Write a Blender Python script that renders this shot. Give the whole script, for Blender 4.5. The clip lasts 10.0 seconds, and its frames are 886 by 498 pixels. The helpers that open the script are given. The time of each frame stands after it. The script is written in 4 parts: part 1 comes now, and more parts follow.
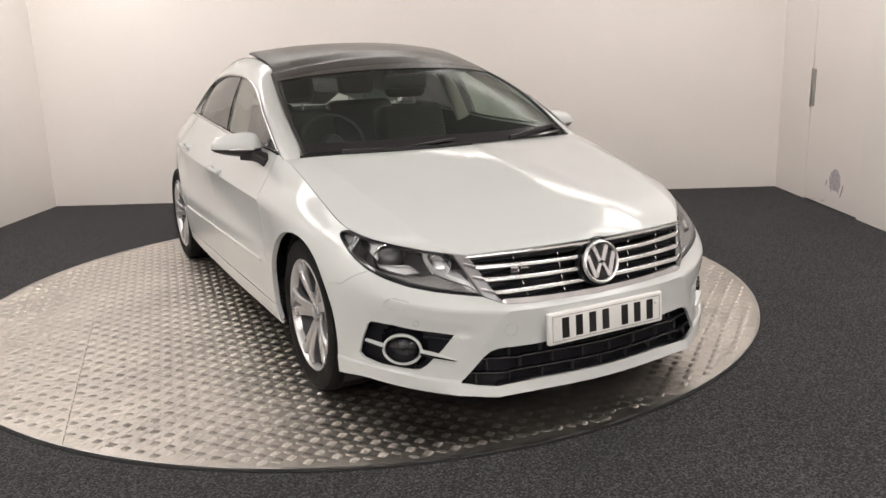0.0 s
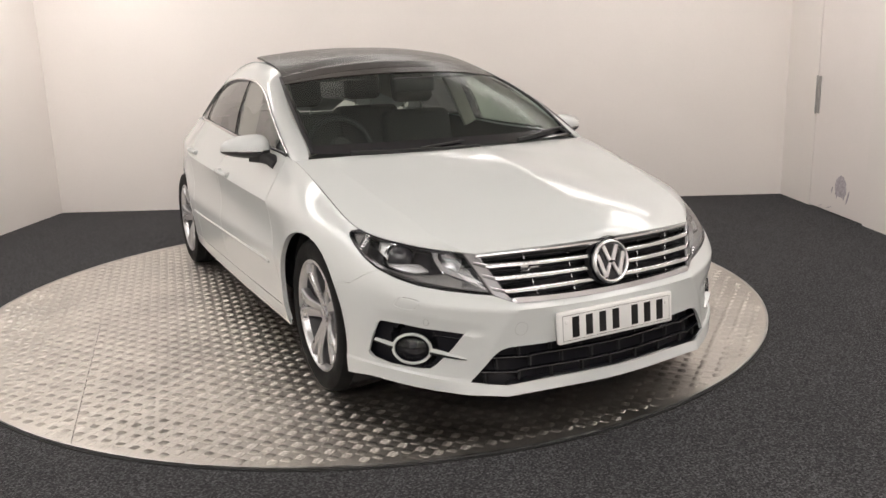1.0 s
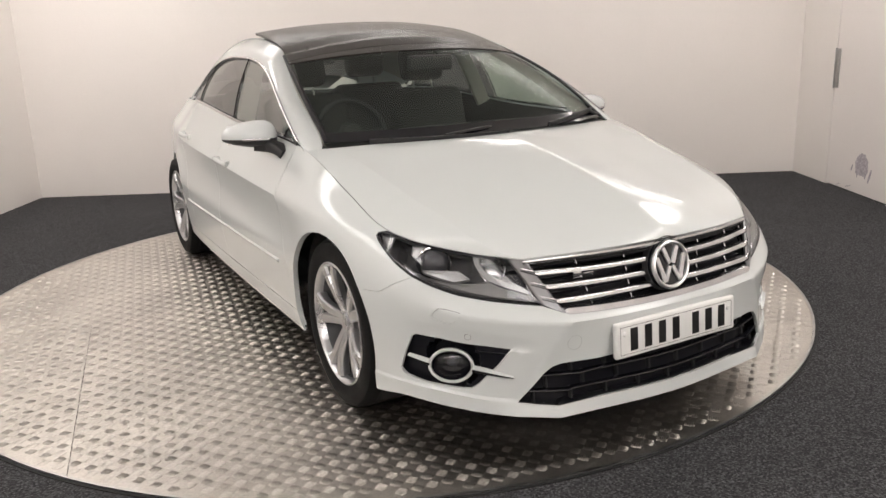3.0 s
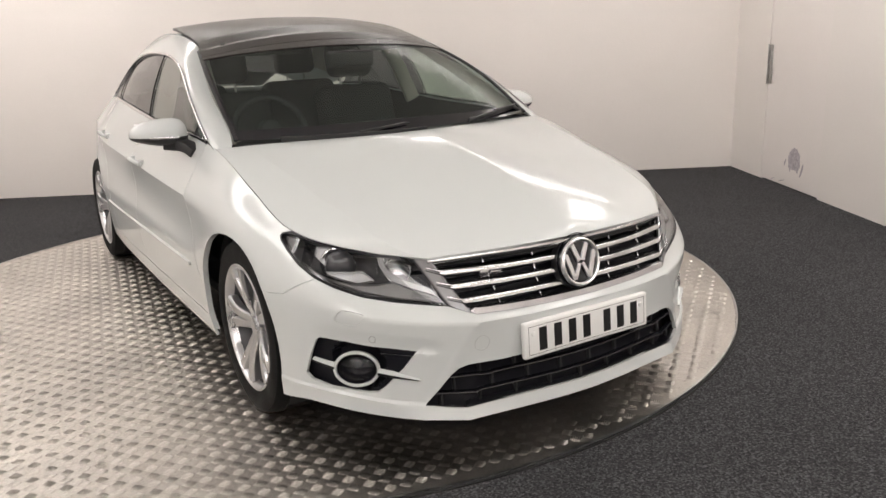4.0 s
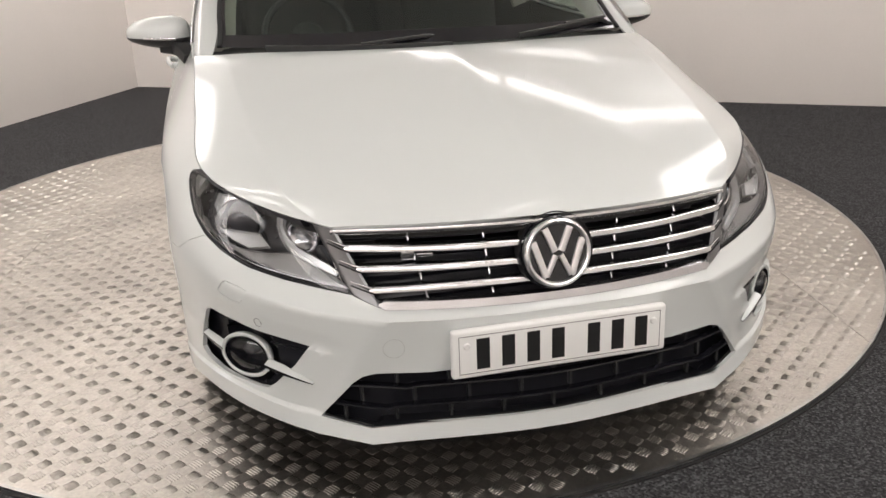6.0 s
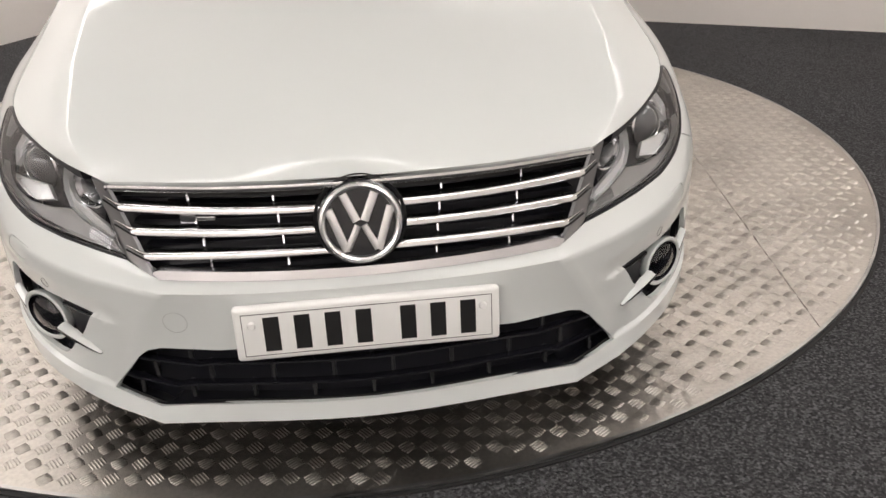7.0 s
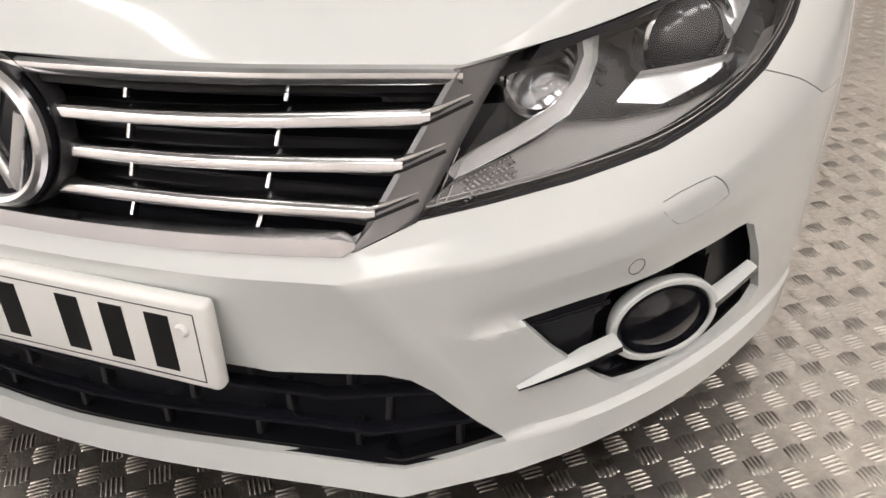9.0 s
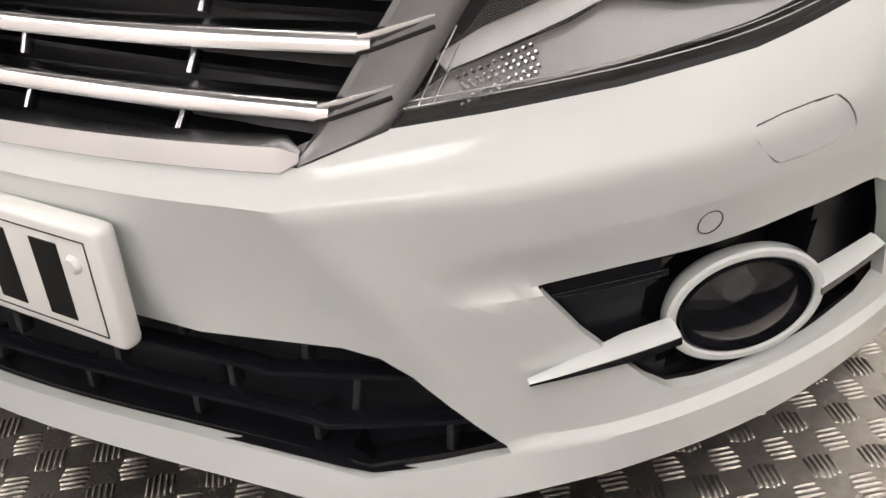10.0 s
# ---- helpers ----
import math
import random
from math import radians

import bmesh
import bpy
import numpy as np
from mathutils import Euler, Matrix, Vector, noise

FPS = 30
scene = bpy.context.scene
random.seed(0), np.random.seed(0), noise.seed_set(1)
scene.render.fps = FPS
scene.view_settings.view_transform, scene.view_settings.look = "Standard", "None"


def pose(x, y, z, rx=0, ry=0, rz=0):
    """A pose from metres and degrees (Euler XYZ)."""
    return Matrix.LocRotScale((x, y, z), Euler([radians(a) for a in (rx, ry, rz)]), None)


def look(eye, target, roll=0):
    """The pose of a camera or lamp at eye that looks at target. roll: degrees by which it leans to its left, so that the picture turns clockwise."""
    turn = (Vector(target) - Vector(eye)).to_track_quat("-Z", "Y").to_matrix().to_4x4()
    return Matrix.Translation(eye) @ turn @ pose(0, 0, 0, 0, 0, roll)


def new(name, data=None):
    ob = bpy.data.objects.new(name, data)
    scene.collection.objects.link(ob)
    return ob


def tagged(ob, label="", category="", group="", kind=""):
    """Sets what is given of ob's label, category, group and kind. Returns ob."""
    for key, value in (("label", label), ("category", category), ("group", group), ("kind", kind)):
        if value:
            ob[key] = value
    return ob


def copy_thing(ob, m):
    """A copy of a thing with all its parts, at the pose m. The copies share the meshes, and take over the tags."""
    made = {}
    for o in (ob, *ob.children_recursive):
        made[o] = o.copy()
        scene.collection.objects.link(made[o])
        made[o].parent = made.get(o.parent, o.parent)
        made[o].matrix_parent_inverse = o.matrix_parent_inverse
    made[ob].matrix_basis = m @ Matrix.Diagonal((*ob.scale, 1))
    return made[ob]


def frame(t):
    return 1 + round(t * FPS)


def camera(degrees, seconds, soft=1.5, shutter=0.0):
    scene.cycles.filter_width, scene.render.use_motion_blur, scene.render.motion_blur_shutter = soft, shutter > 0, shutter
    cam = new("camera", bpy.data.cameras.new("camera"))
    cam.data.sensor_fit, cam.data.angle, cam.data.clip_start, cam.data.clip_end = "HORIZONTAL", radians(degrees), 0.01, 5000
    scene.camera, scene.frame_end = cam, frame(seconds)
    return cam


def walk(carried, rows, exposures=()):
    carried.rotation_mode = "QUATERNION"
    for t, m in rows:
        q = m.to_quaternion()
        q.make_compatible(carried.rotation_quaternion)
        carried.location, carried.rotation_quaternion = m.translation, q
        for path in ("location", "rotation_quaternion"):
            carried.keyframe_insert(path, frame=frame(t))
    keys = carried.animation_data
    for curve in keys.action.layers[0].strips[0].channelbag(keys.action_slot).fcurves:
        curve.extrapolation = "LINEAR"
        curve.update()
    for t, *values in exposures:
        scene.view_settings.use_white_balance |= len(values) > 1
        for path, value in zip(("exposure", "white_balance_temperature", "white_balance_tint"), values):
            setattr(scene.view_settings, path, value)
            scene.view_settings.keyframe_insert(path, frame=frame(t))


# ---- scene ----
import mathutils
import mathutils.bvhtree
cam = camera(58.46, 10.0)
PATH = [
    (0.0, (-1.7942, -3.0366, 1.3496), (-0.9022, -1.3108, 0.8742), -1.82),
    (0.5, (-1.7983, -3.0622, 1.3553), (-0.9055, -1.3303, 0.9044), -1.7),
    (1.0, (-1.8239, -3.0323, 1.307), (-0.9333, -1.2982, 0.8599), -1.77),
    (1.5, (-1.8024, -2.8983, 1.2981), (-0.9178, -1.1737, 0.8048), -1.74),
    (2.0, (-1.7986, -2.749, 1.3219), (-0.9084, -1.0298, 0.8198), -1.81),
    (3.3, (-1.8431, -2.6430, 1.3434), (-0.8966, -0.9602, 0.8216), -2.01),
    (3.5, (-1.8129, -2.6421, 1.3394), (-0.8438, -0.9723, 0.8176), -1.94),
    (4.0, (-1.6547, -2.6775, 1.3249), (-0.6476, -1.0316, 0.799), -2.06),
    (4.5, (-1.463, -2.6141, 1.3183), (-0.4571, -0.9708, 0.7819), -2.1),
    (5.0, (-1.223, -2.4771, 1.3109), (-0.3529, -0.7703, 0.7366), -1.93),
    (5.2, (-1.1224, -2.4599, 1.2544), (-0.3924, -0.6835, 0.6962), -1.29),
    (6.3, (-0.4591, -2.3208, 1.2715), (-0.0748, -0.5260, 0.4772), -1.70),
    (6.5, (-0.3342, -2.2902, 1.269), (-0.0022, -0.4948, 0.4528), -1.78),
    (7.0, (0.0036, -2.2003, 1.2447), (0.1994, -0.4337, 0.3278), -1.86),
    (7.5, (0.2685, -2.0775, 1.2166), (0.2778, -0.3572, 0.1966), -1.59),
    (8.0, (0.5224, -1.8652, 1.2007), (0.2961, -0.1967, 0.1214), -1.89),
    (8.5, (0.7172, -1.6276, 1.1413), (0.3512, -0.0207, 0.0083), -2.01),
    (9.0, (0.7242, -1.3745, 0.9563), (0.1411, 0.165, -0.1794), -2.99),
    (9.5, (0.7071, -1.221, 0.7816), (-0.0033, 0.2699, -0.3464), -3.11),
    (10.0, (0.7257, -1.1844, 0.7724), (-0.0352, 0.2716, -0.3683), -2.84),
]
walk(cam, [(t, look(eye, target, roll)) for t, eye, target, roll in PATH], [(0, .03), (4, .06), (5, .1), (6.5, .02), (7.2, .15), (8, .18), (9.2, .24), (10, .24)])

# ---- world and light ----
world = bpy.data.worlds.new("world")
scene.world = world
world.use_nodes = True
world.node_tree.nodes["Background"].inputs[0].default_value = (.02, .02, .02, 1)
world.node_tree.nodes["Background"].inputs[1].default_value = .3
TUBE, PANEL = 13.5, 6.7
# Battens along the back wall and in front of the car; panels down both sides. The panels past the camera are unseen,
# added to light the car's front.
BATTENS = [(1.75, .85, 0), (3.32, .85, 0), (4.89, .85, 0), (6.3, .9, 0), (1.4, 5.15, 0), (3.3, 5.15, 0), (5.2, 5.15, 0)]
# The last panel of each side row is added to brighten the walls.
SIDE_PANELS = [(.7, 1.2, 90), (.7, 2.9, 90), (.7, 4.6, 90), (.7, 6.4, 90), (6.45, 2.4, 90), (6.45, 4.4, 90), (6.45, 6.6, 90)]
FRONT_FILL = [(1.5, 9.2, 0), (3.6, 9.2, 0), (5.7, 9.2, 0)]


# ---- materials ----
def nodes_of(name):
    m = bpy.data.materials.new(name)
    m.use_nodes = True
    t = m.node_tree
    return m, t, t.nodes["Principled BSDF"]


def mat(name, color, rough=.5, metal=0.0, coat=0.0, grain=0.0, grain_size=40.0, bump=0.0, bump_size=200.0, stain=0.0, stain_size=3.0, emit=0.0, spec=None, coat_rough=.2):
    """A surface with variation at two scales: fine grain and broad stains."""
    m, t, p = nodes_of(name)
    p.inputs["Base Color"].default_value = (*color, 1)
    p.inputs["Roughness"].default_value = rough
    p.inputs["Metallic"].default_value = metal
    p.inputs["Coat Weight"].default_value = coat
    p.inputs["Coat IOR"].default_value = 1.52
    p.inputs["Coat Roughness"].default_value = coat_rough
    if spec is not None:
        p.inputs["Specular IOR Level"].default_value = spec
    co = t.nodes.new("ShaderNodeTexCoord")
    if emit:
        p.inputs["Emission Color"].default_value = (1, .945, .912, 1)
        p.inputs["Emission Strength"].default_value = emit
    if grain or stain:
        a = t.nodes.new("ShaderNodeTexNoise")
        a.inputs["Scale"].default_value, a.inputs["Detail"].default_value = grain_size, 4
        b = t.nodes.new("ShaderNodeTexNoise")
        b.inputs["Scale"].default_value, b.inputs["Detail"].default_value = stain_size, 3
        t.links.new(co.outputs["Object"], a.inputs["Vector"])
        t.links.new(co.outputs["Object"], b.inputs["Vector"])
        ra = t.nodes.new("ShaderNodeMapRange")
        ra.inputs["From Min"].default_value, ra.inputs["From Max"].default_value = .3, .7
        ra.inputs["To Min"].default_value, ra.inputs["To Max"].default_value = 1 - grain, 1 + grain
        rb = t.nodes.new("ShaderNodeMapRange")
        rb.inputs["From Min"].default_value, rb.inputs["From Max"].default_value = .3, .7
        rb.inputs["To Min"].default_value, rb.inputs["To Max"].default_value = 1 - stain, 1 + stain
        mu = t.nodes.new("ShaderNodeMath")
        mu.operation = "MULTIPLY"
        t.links.new(a.outputs["Fac"], ra.inputs["Value"])
        t.links.new(b.outputs["Fac"], rb.inputs["Value"])
        t.links.new(ra.outputs[0], mu.inputs[0])
        t.links.new(rb.outputs[0], mu.inputs[1])
        mix = t.nodes.new("ShaderNodeVectorMath")
        mix.operation = "SCALE"
        mix.inputs[0].default_value = color
        t.links.new(mu.outputs[0], mix.inputs["Scale"])
        t.links.new(mix.outputs[0], p.inputs["Base Color"])
        rr = t.nodes.new("ShaderNodeMapRange")
        rr.inputs["From Min"].default_value, rr.inputs["From Max"].default_value = .3, .7
        rr.inputs["To Min"].default_value, rr.inputs["To Max"].default_value = max(rough * (1 - stain), .02), min(rough * (1 + stain), 1)
        t.links.new(b.outputs["Fac"], rr.inputs["Value"])
        t.links.new(rr.outputs[0], p.inputs["Roughness"])
    if bump:
        n = t.nodes.new("ShaderNodeTexNoise")
        n.inputs["Scale"].default_value, n.inputs["Detail"].default_value = bump_size, 3
        bu = t.nodes.new("ShaderNodeBump")
        bu.inputs["Strength"].default_value, bu.inputs["Distance"].default_value = min(bump, 1), .004
        t.links.new(co.outputs["Object"], n.inputs["Vector"])
        t.links.new(n.outputs["Fac"], bu.inputs["Height"])
        t.links.new(bu.outputs[0], p.inputs["Normal"])
    return m


def glass(name, tint, gloss=.05, rough=.01, coated=1.0, veil=0.0):
    """Thin clear pane: what lies behind, tinted, under a faint mirror."""
    m, t, p = nodes_of(name)
    t.nodes.remove(p)
    out = t.nodes["Material Output"]
    tr = t.nodes.new("ShaderNodeBsdfTransparent")
    tr.inputs[0].default_value = (*tint, 1)
    gl = t.nodes.new("ShaderNodeBsdfGlossy")
    gl.inputs["Roughness"].default_value = rough
    lw = t.nodes.new("ShaderNodeLayerWeight")
    lw.inputs["Blend"].default_value = .5
    steep = t.nodes.new("ShaderNodeMath")
    steep.operation = "POWER"
    steep.inputs[1].default_value = 4
    t.links.new(lw.outputs["Facing"], steep.inputs[0])
    fr = t.nodes.new("ShaderNodeMapRange")
    fr.inputs["To Min"].default_value, fr.inputs["To Max"].default_value = gloss, 1
    t.links.new(steep.outputs[0], fr.inputs["Value"])
    mx = t.nodes.new("ShaderNodeMixShader")
    dim = t.nodes.new("ShaderNodeMath")
    dim.operation = "MULTIPLY"
    dim.inputs[1].default_value = coated
    t.links.new(fr.outputs[0], dim.inputs[0])
    t.links.new(dim.outputs[0], mx.inputs[0])
    t.links.new(tr.outputs[0], mx.inputs[1])
    t.links.new(gl.outputs[0], mx.inputs[2])
    # A flat pale diffuse mix stands in for the veil of room reflection.
    film = t.nodes.new("ShaderNodeMixShader")
    film.inputs[0].default_value = veil
    haze = t.nodes.new("ShaderNodeBsdfDiffuse")
    haze.inputs[0].default_value = (.55, .60, .56, 1)
    t.links.new(mx.outputs[0], film.inputs[1])
    t.links.new(haze.outputs[0], film.inputs[2])
    t.links.new(film.outputs[0], out.inputs[0])
    return m


PAINT = mat("white_paint", (.610, .634, .624), .42, spec=.1, coat=1.0, coat_rough=.12, grain=.01, grain_size=900, stain=.02, stain_size=1.2)
LINER = mat("dark_underbody", (.012, .012, .012), .8)
BLACK = mat("gloss_black", (.008, .008, .011), .12, coat=.3, grain=.2, grain_size=300, stain=.1)
PITCH = mat("deep_black_plastic", (.008, .008, .011), .32, spec=.3, stain=.1)
EMBLEM = mat("emblem_silver", (.88, .88, .89), .32, metal=1, stain=.08, stain_size=12)
SATIN = mat("satin_black_plastic", (.018, .018, .019), .42, bump=.08, bump_size=900, stain=.1)
CHROME = mat("chrome", (.66, .66, .67), .2, metal=1, stain=.15, stain_size=9)
SILVER = mat("satin_silver", (.60, .60, .62), .22, metal=1, stain=.08, stain_size=12)
CHEEK = mat("brushed_dark_silver", (.25, .25, .257), .38, metal=1, grain=.04, grain_size=40, stain=.1)
DARKCHROME = mat("dark_chrome", (.16, .16, .165), .22, metal=1, stain=.1, stain_size=14)
ALLOY = mat("alloy_wheel_silver", (.52, .52, .53), .28, metal=.85, grain=.03, grain_size=200, stain=.08, stain_size=8)
RUBBER = mat("tyre_rubber", (.009, .009, .009), .62, spec=.12, bump=.15, bump_size=400, stain=.15, stain_size=8)
# The wheel's alloy again, its colour darkened for the shade behind the spokes.
BARREL = mat("shaded_barrel_alloy", (.16, .16, .165), .45, metal=.7, stain=.15, stain_size=10)
IRON = mat("brake_iron", (.22, .21, .20), .45, metal=1, stain=.3, stain_size=20)
ROOFGLASS = mat("dark_roof_glass", (.045, .040, .037), .26, spec=.5, stain=.05)
PROJECTOR = mat("projector_glass", (.05, .05, .055), .12, coat=.6, stain=.05)
SCREEN = glass("windscreen_glass", (.52, .60, .55), .05, .18, .42, .025)
SIDEGLASS = glass("side_glass", (.66, .74, .69), .12, veil=.06)
PRIVACY = glass("tinted_glass", (.22, .215, .23), .12, veil=.03)
CLEAR = glass("lamp_lens", (.93, .94, .95), .04)
# Reflector silver made part diffuse, so its colour imitates bright reflections from every angle.
LAMPBRIGHT = mat("lamp_reflector_brightened", (.58, .58, .58), .24, metal=.45, stain=.1, stain_size=14)
REFLECT = mat("lamp_reflector", (.68, .68, .69), .12, metal=1, stain=.1, stain_size=14)
SMOKED = mat("lamp_housing_dark", (.07, .07, .074), .28, metal=.4, stain=.2, stain_size=12)
LAMPGREY = mat("lamp_housing_grey", (.31, .305, .30), .38, metal=.5, stain=.1, stain_size=10)
PLATEWHITE = mat("plate_white", (.78, .78, .76), .3, coat=.3, stain=.02)
INK = mat("plate_ink", (.01, .01, .01), .4)
TRIM = mat("interior_trim", (.032, .033, .031), .7, bump=.3, bump_size=500, stain=.2, stain_size=10)
CLOTH = mat("seat_cloth", (.045, .043, .041), .9, bump=.5, bump_size=800, grain=.2, grain_size=300)
VISOR = mat("sun_visor_cloth", (.10, .10, .095), .9, grain=.05, grain_size=200)
CREAM = mat("roof_lining", (.42, .40, .36), .9, grain=.05, grain_size=200)
MIRRORGLASS = mat("mirror_glass", (.9, .9, .9), .02, metal=1)
SEAMGREY = mat("panel_seam_grey", (.26, .26, .26), .6)
LED = mat("daytime_diode", (.12, .12, .125), .25, metal=.4)
def carpet():
    """Charcoal loop pile with paler flecks."""
    m = mat("charcoal_carpet", (.056, .056, .058), .95, grain=.5, grain_size=120, bump=1.0, bump_size=240, stain=.12, stain_size=1.3, spec=.08)
    t, p = m.node_tree, m.node_tree.nodes["Principled BSDF"]
    co = t.nodes["Texture Coordinate"]
    v = t.nodes.new("ShaderNodeTexVoronoi")
    v.inputs["Scale"].default_value = 170
    t.links.new(co.outputs["Object"], v.inputs["Vector"])
    bw = t.nodes.new("ShaderNodeSeparateColor")
    t.links.new(v.outputs["Color"], bw.inputs[0])
    r = t.nodes.new("ShaderNodeMapRange")
    r.inputs["From Min"].default_value, r.inputs["From Max"].default_value = .35, 1
    r.inputs["To Min"].default_value, r.inputs["To Max"].default_value = .60, 1.75
    t.links.new(bw.outputs[0], r.inputs["Value"])
    old = p.inputs["Base Color"].links[0].from_socket
    s = t.nodes.new("ShaderNodeVectorMath")
    s.operation = "SCALE"
    t.links.new(old, s.inputs[0])
    t.links.new(r.outputs[0], s.inputs["Scale"])
    t.links.new(s.outputs[0], p.inputs["Base Color"])
    return m


CARPET = carpet()
WALL = mat("white_wall_paint", (.84, .796, .760), .62, grain=.008, grain_size=60, bump=.05, bump_size=120, stain=.018, stain_size=1.1)
DOORPAINT = mat("door_paint", (.84, .790, .760), .5, grain=.01, grain_size=60, stain=.02, stain_size=1.4)
CEILING = mat("ceiling_paint", (.78, .77, .75), .8, stain=.02)
PEEL = mat("bare_plaster", (.47, .43, .46), .8, grain=.25, grain_size=60, stain=.15, stain_size=20)
STEEL = mat("steel", (.45, .44, .43), .35, metal=1, stain=.2, stain_size=12)
GAP = mat("black_joint", (.01, .01, .01), .8)
TUBEGLOW = mat("light_batten", (.9, .9, .9), .5, emit=TUBE)
PANELGLOW = mat("light_panel", (.9, .9, .9), .5, emit=PANEL)


def plate_metal():
    """Worn aluminium: each sheet a little different, smeared and scratched."""
    m = mat("aluminium_tread", (.49, .460, .420), .41, metal=1.0, grain=.10, grain_size=90, stain=.16, stain_size=2.2, bump=.12, bump_size=260)
    return m


TREAD = plate_metal()


# ---- mesh tools ----
def mesh_of(name, bm, material, smooth=True):
    bmesh.ops.recalc_face_normals(bm, faces=bm.faces) if smooth == "recalc" else None
    me = bpy.data.meshes.new(name)
    bm.to_mesh(me)
    bm.free()
    for m in (material if isinstance(material, (list, tuple)) else [material]):
        me.materials.append(m)
    me.polygons.foreach_set("use_smooth", [bool(smooth)] * len(me.polygons))
    return me


def part(name, bm, material, parent, label="", smooth=True, sharp=35):
    """Links a bmesh as one mesh object under a thing or a part."""
    bmesh.ops.recalc_face_normals(bm, faces=bm.faces)
    me = mesh_of(name, bm, material, smooth)
    if smooth and sharp:
        me.set_sharp_from_angle(angle=radians(sharp))
    ob = new(name, me)
    ob.parent = parent
    return tagged(ob, label)


def thing(name, label, category, group="", kind="", at=(0, 0, 0)):
    ob = new(name)
    ob.empty_display_size = .1
    ob.location = at
    return tagged(ob, label, category, group, kind)


def flipped(bm):
    """A mirrored copy across the car's middle."""
    b = bm.copy()
    bmesh.ops.scale(b, vec=(-1, 1, 1), verts=b.verts)
    bmesh.ops.reverse_faces(b, faces=b.faces)
    return b


def pair(name, bm, material, parent, label="", **k):
    other = flipped(bm)
    a = part(name, bm, material, parent if not isinstance(parent, tuple) else parent[0], label, **k)
    b = part(name, other, material, parent if not isinstance(parent, tuple) else parent[1], label, **k)
    return a, b


def box(bm, size, m, bevel=0.0, segments=2):
    r = bmesh.ops.create_cube(bm, size=1, matrix=m @ Matrix.Diagonal((*size, 1)))
    if bevel:
        es = list({e for v in r["verts"] for e in v.link_edges})
        bmesh.ops.bevel(bm, geom=es, offset=bevel, segments=segments, profile=.5, affect="EDGES")


def lathe(bm, profile, m, segs=40):
    """Turns (radius, height) pairs round the local z axis."""
    rings = []
    for r, h in profile:
        rings.append([bm.verts.new(m @ Vector((r * math.cos(2 * math.pi * i / segs), r * math.sin(2 * math.pi * i / segs), h))) for i in range(segs)])
    for a, b in zip(rings, rings[1:]):
        for i in range(segs):
            j = (i + 1) % segs
            try:
                bm.faces.new((a[i], a[j], b[j], b[i]))
            except ValueError:
                pass
    bmesh.ops.remove_doubles(bm, verts=[v for r in rings for v in r], dist=1e-6)


def sweep(bm, pts, prof, up=Vector((0, 0, 1)), closed=False, cap=True, taper=None):
    """Draws a closed profile (side, up) along a line of points."""
    pts = [Vector(p) for p in pts]
    rings = []
    n = len(pts)
    for i, p in enumerate(pts):
        a, b = (pts[(i - 1) % n], pts[(i + 1) % n]) if closed else (pts[max(i - 1, 0)], pts[min(i + 1, n - 1)])
        d = (b - a).normalized()
        u = up(i) if callable(up) else up
        s = d.cross(u).normalized()
        w = s.cross(d).normalized()
        k = taper(i / (n - 1)) if taper else 1
        rings.append([bm.verts.new(p + s * x * k + w * z * k) for x, z in prof])
    m = len(prof)
    for i in range(n if closed else n - 1):
        a, b = rings[i], rings[(i + 1) % n]
        for j in range(m):
            bm.faces.new((a[j], a[(j + 1) % m], b[(j + 1) % m], b[j]))
    if cap and not closed:
        bm.faces.new(rings[0])
        bm.faces.new(rings[-1][::-1])


def ring_prof(r, n=10, sx=1.0, sz=1.0):
    return [(r * sx * math.cos(2 * math.pi * i / n), r * sz * math.sin(2 * math.pi * i / n)) for i in range(n)]


def rect_prof(w, h, r=.0):
    if not r:
        return [(-w / 2, -h / 2), (w / 2, -h / 2), (w / 2, h / 2), (-w / 2, h / 2)]
    out = []
    for cx, cz, a0 in ((w / 2 - r, h / 2 - r, 0), (-w / 2 + r, h / 2 - r, 90), (-w / 2 + r, -h / 2 + r, 180), (w / 2 - r, -h / 2 + r, 270)):
        out += [(cx + r * math.cos(radians(a0 + a)), cz + r * math.sin(radians(a0 + a))) for a in (0, 45, 90)]
    return out


def grid(bm, rows):
    """Quads over rows of points."""
    vs = [[bm.verts.new(Vector(p)) for p in row] for row in rows]
    for a, b in zip(vs, vs[1:]):
        for i in range(len(a) - 1):
            q = []
            for v in (a[i], a[i + 1], b[i + 1], b[i]):
                if not any((v.co - w.co).length < 1e-7 for w in q):
                    q.append(v)
            if len(q) > 2:
                bm.faces.new(q)
    return vs


def rim_in(bm, dist):
    """Gives a sheet a folded edge: its rim runs inwards, against each point's own normal."""
    bm.normal_update()
    rim = [e for e in bm.edges if e.is_boundary]
    normal = {v.co.copy().freeze(): v.normal.copy() for e in rim for v in e.verts}
    r = bmesh.ops.extrude_edge_only(bm, edges=rim)
    for v in r["geom"]:
        if isinstance(v, bmesh.types.BMVert):
            v.co -= normal.get(v.co.copy().freeze(), Vector((0, 0, 1))) * dist


def inside(poly, x, y):
    hit = False
    for (x1, y1), (x2, y2) in zip(poly, poly[1:] + poly[:1]):
        if (y1 > y) != (y2 > y) and x < (x2 - x1) * (y - y1) / (y2 - y1) + x1:
            hit = not hit
    return hit


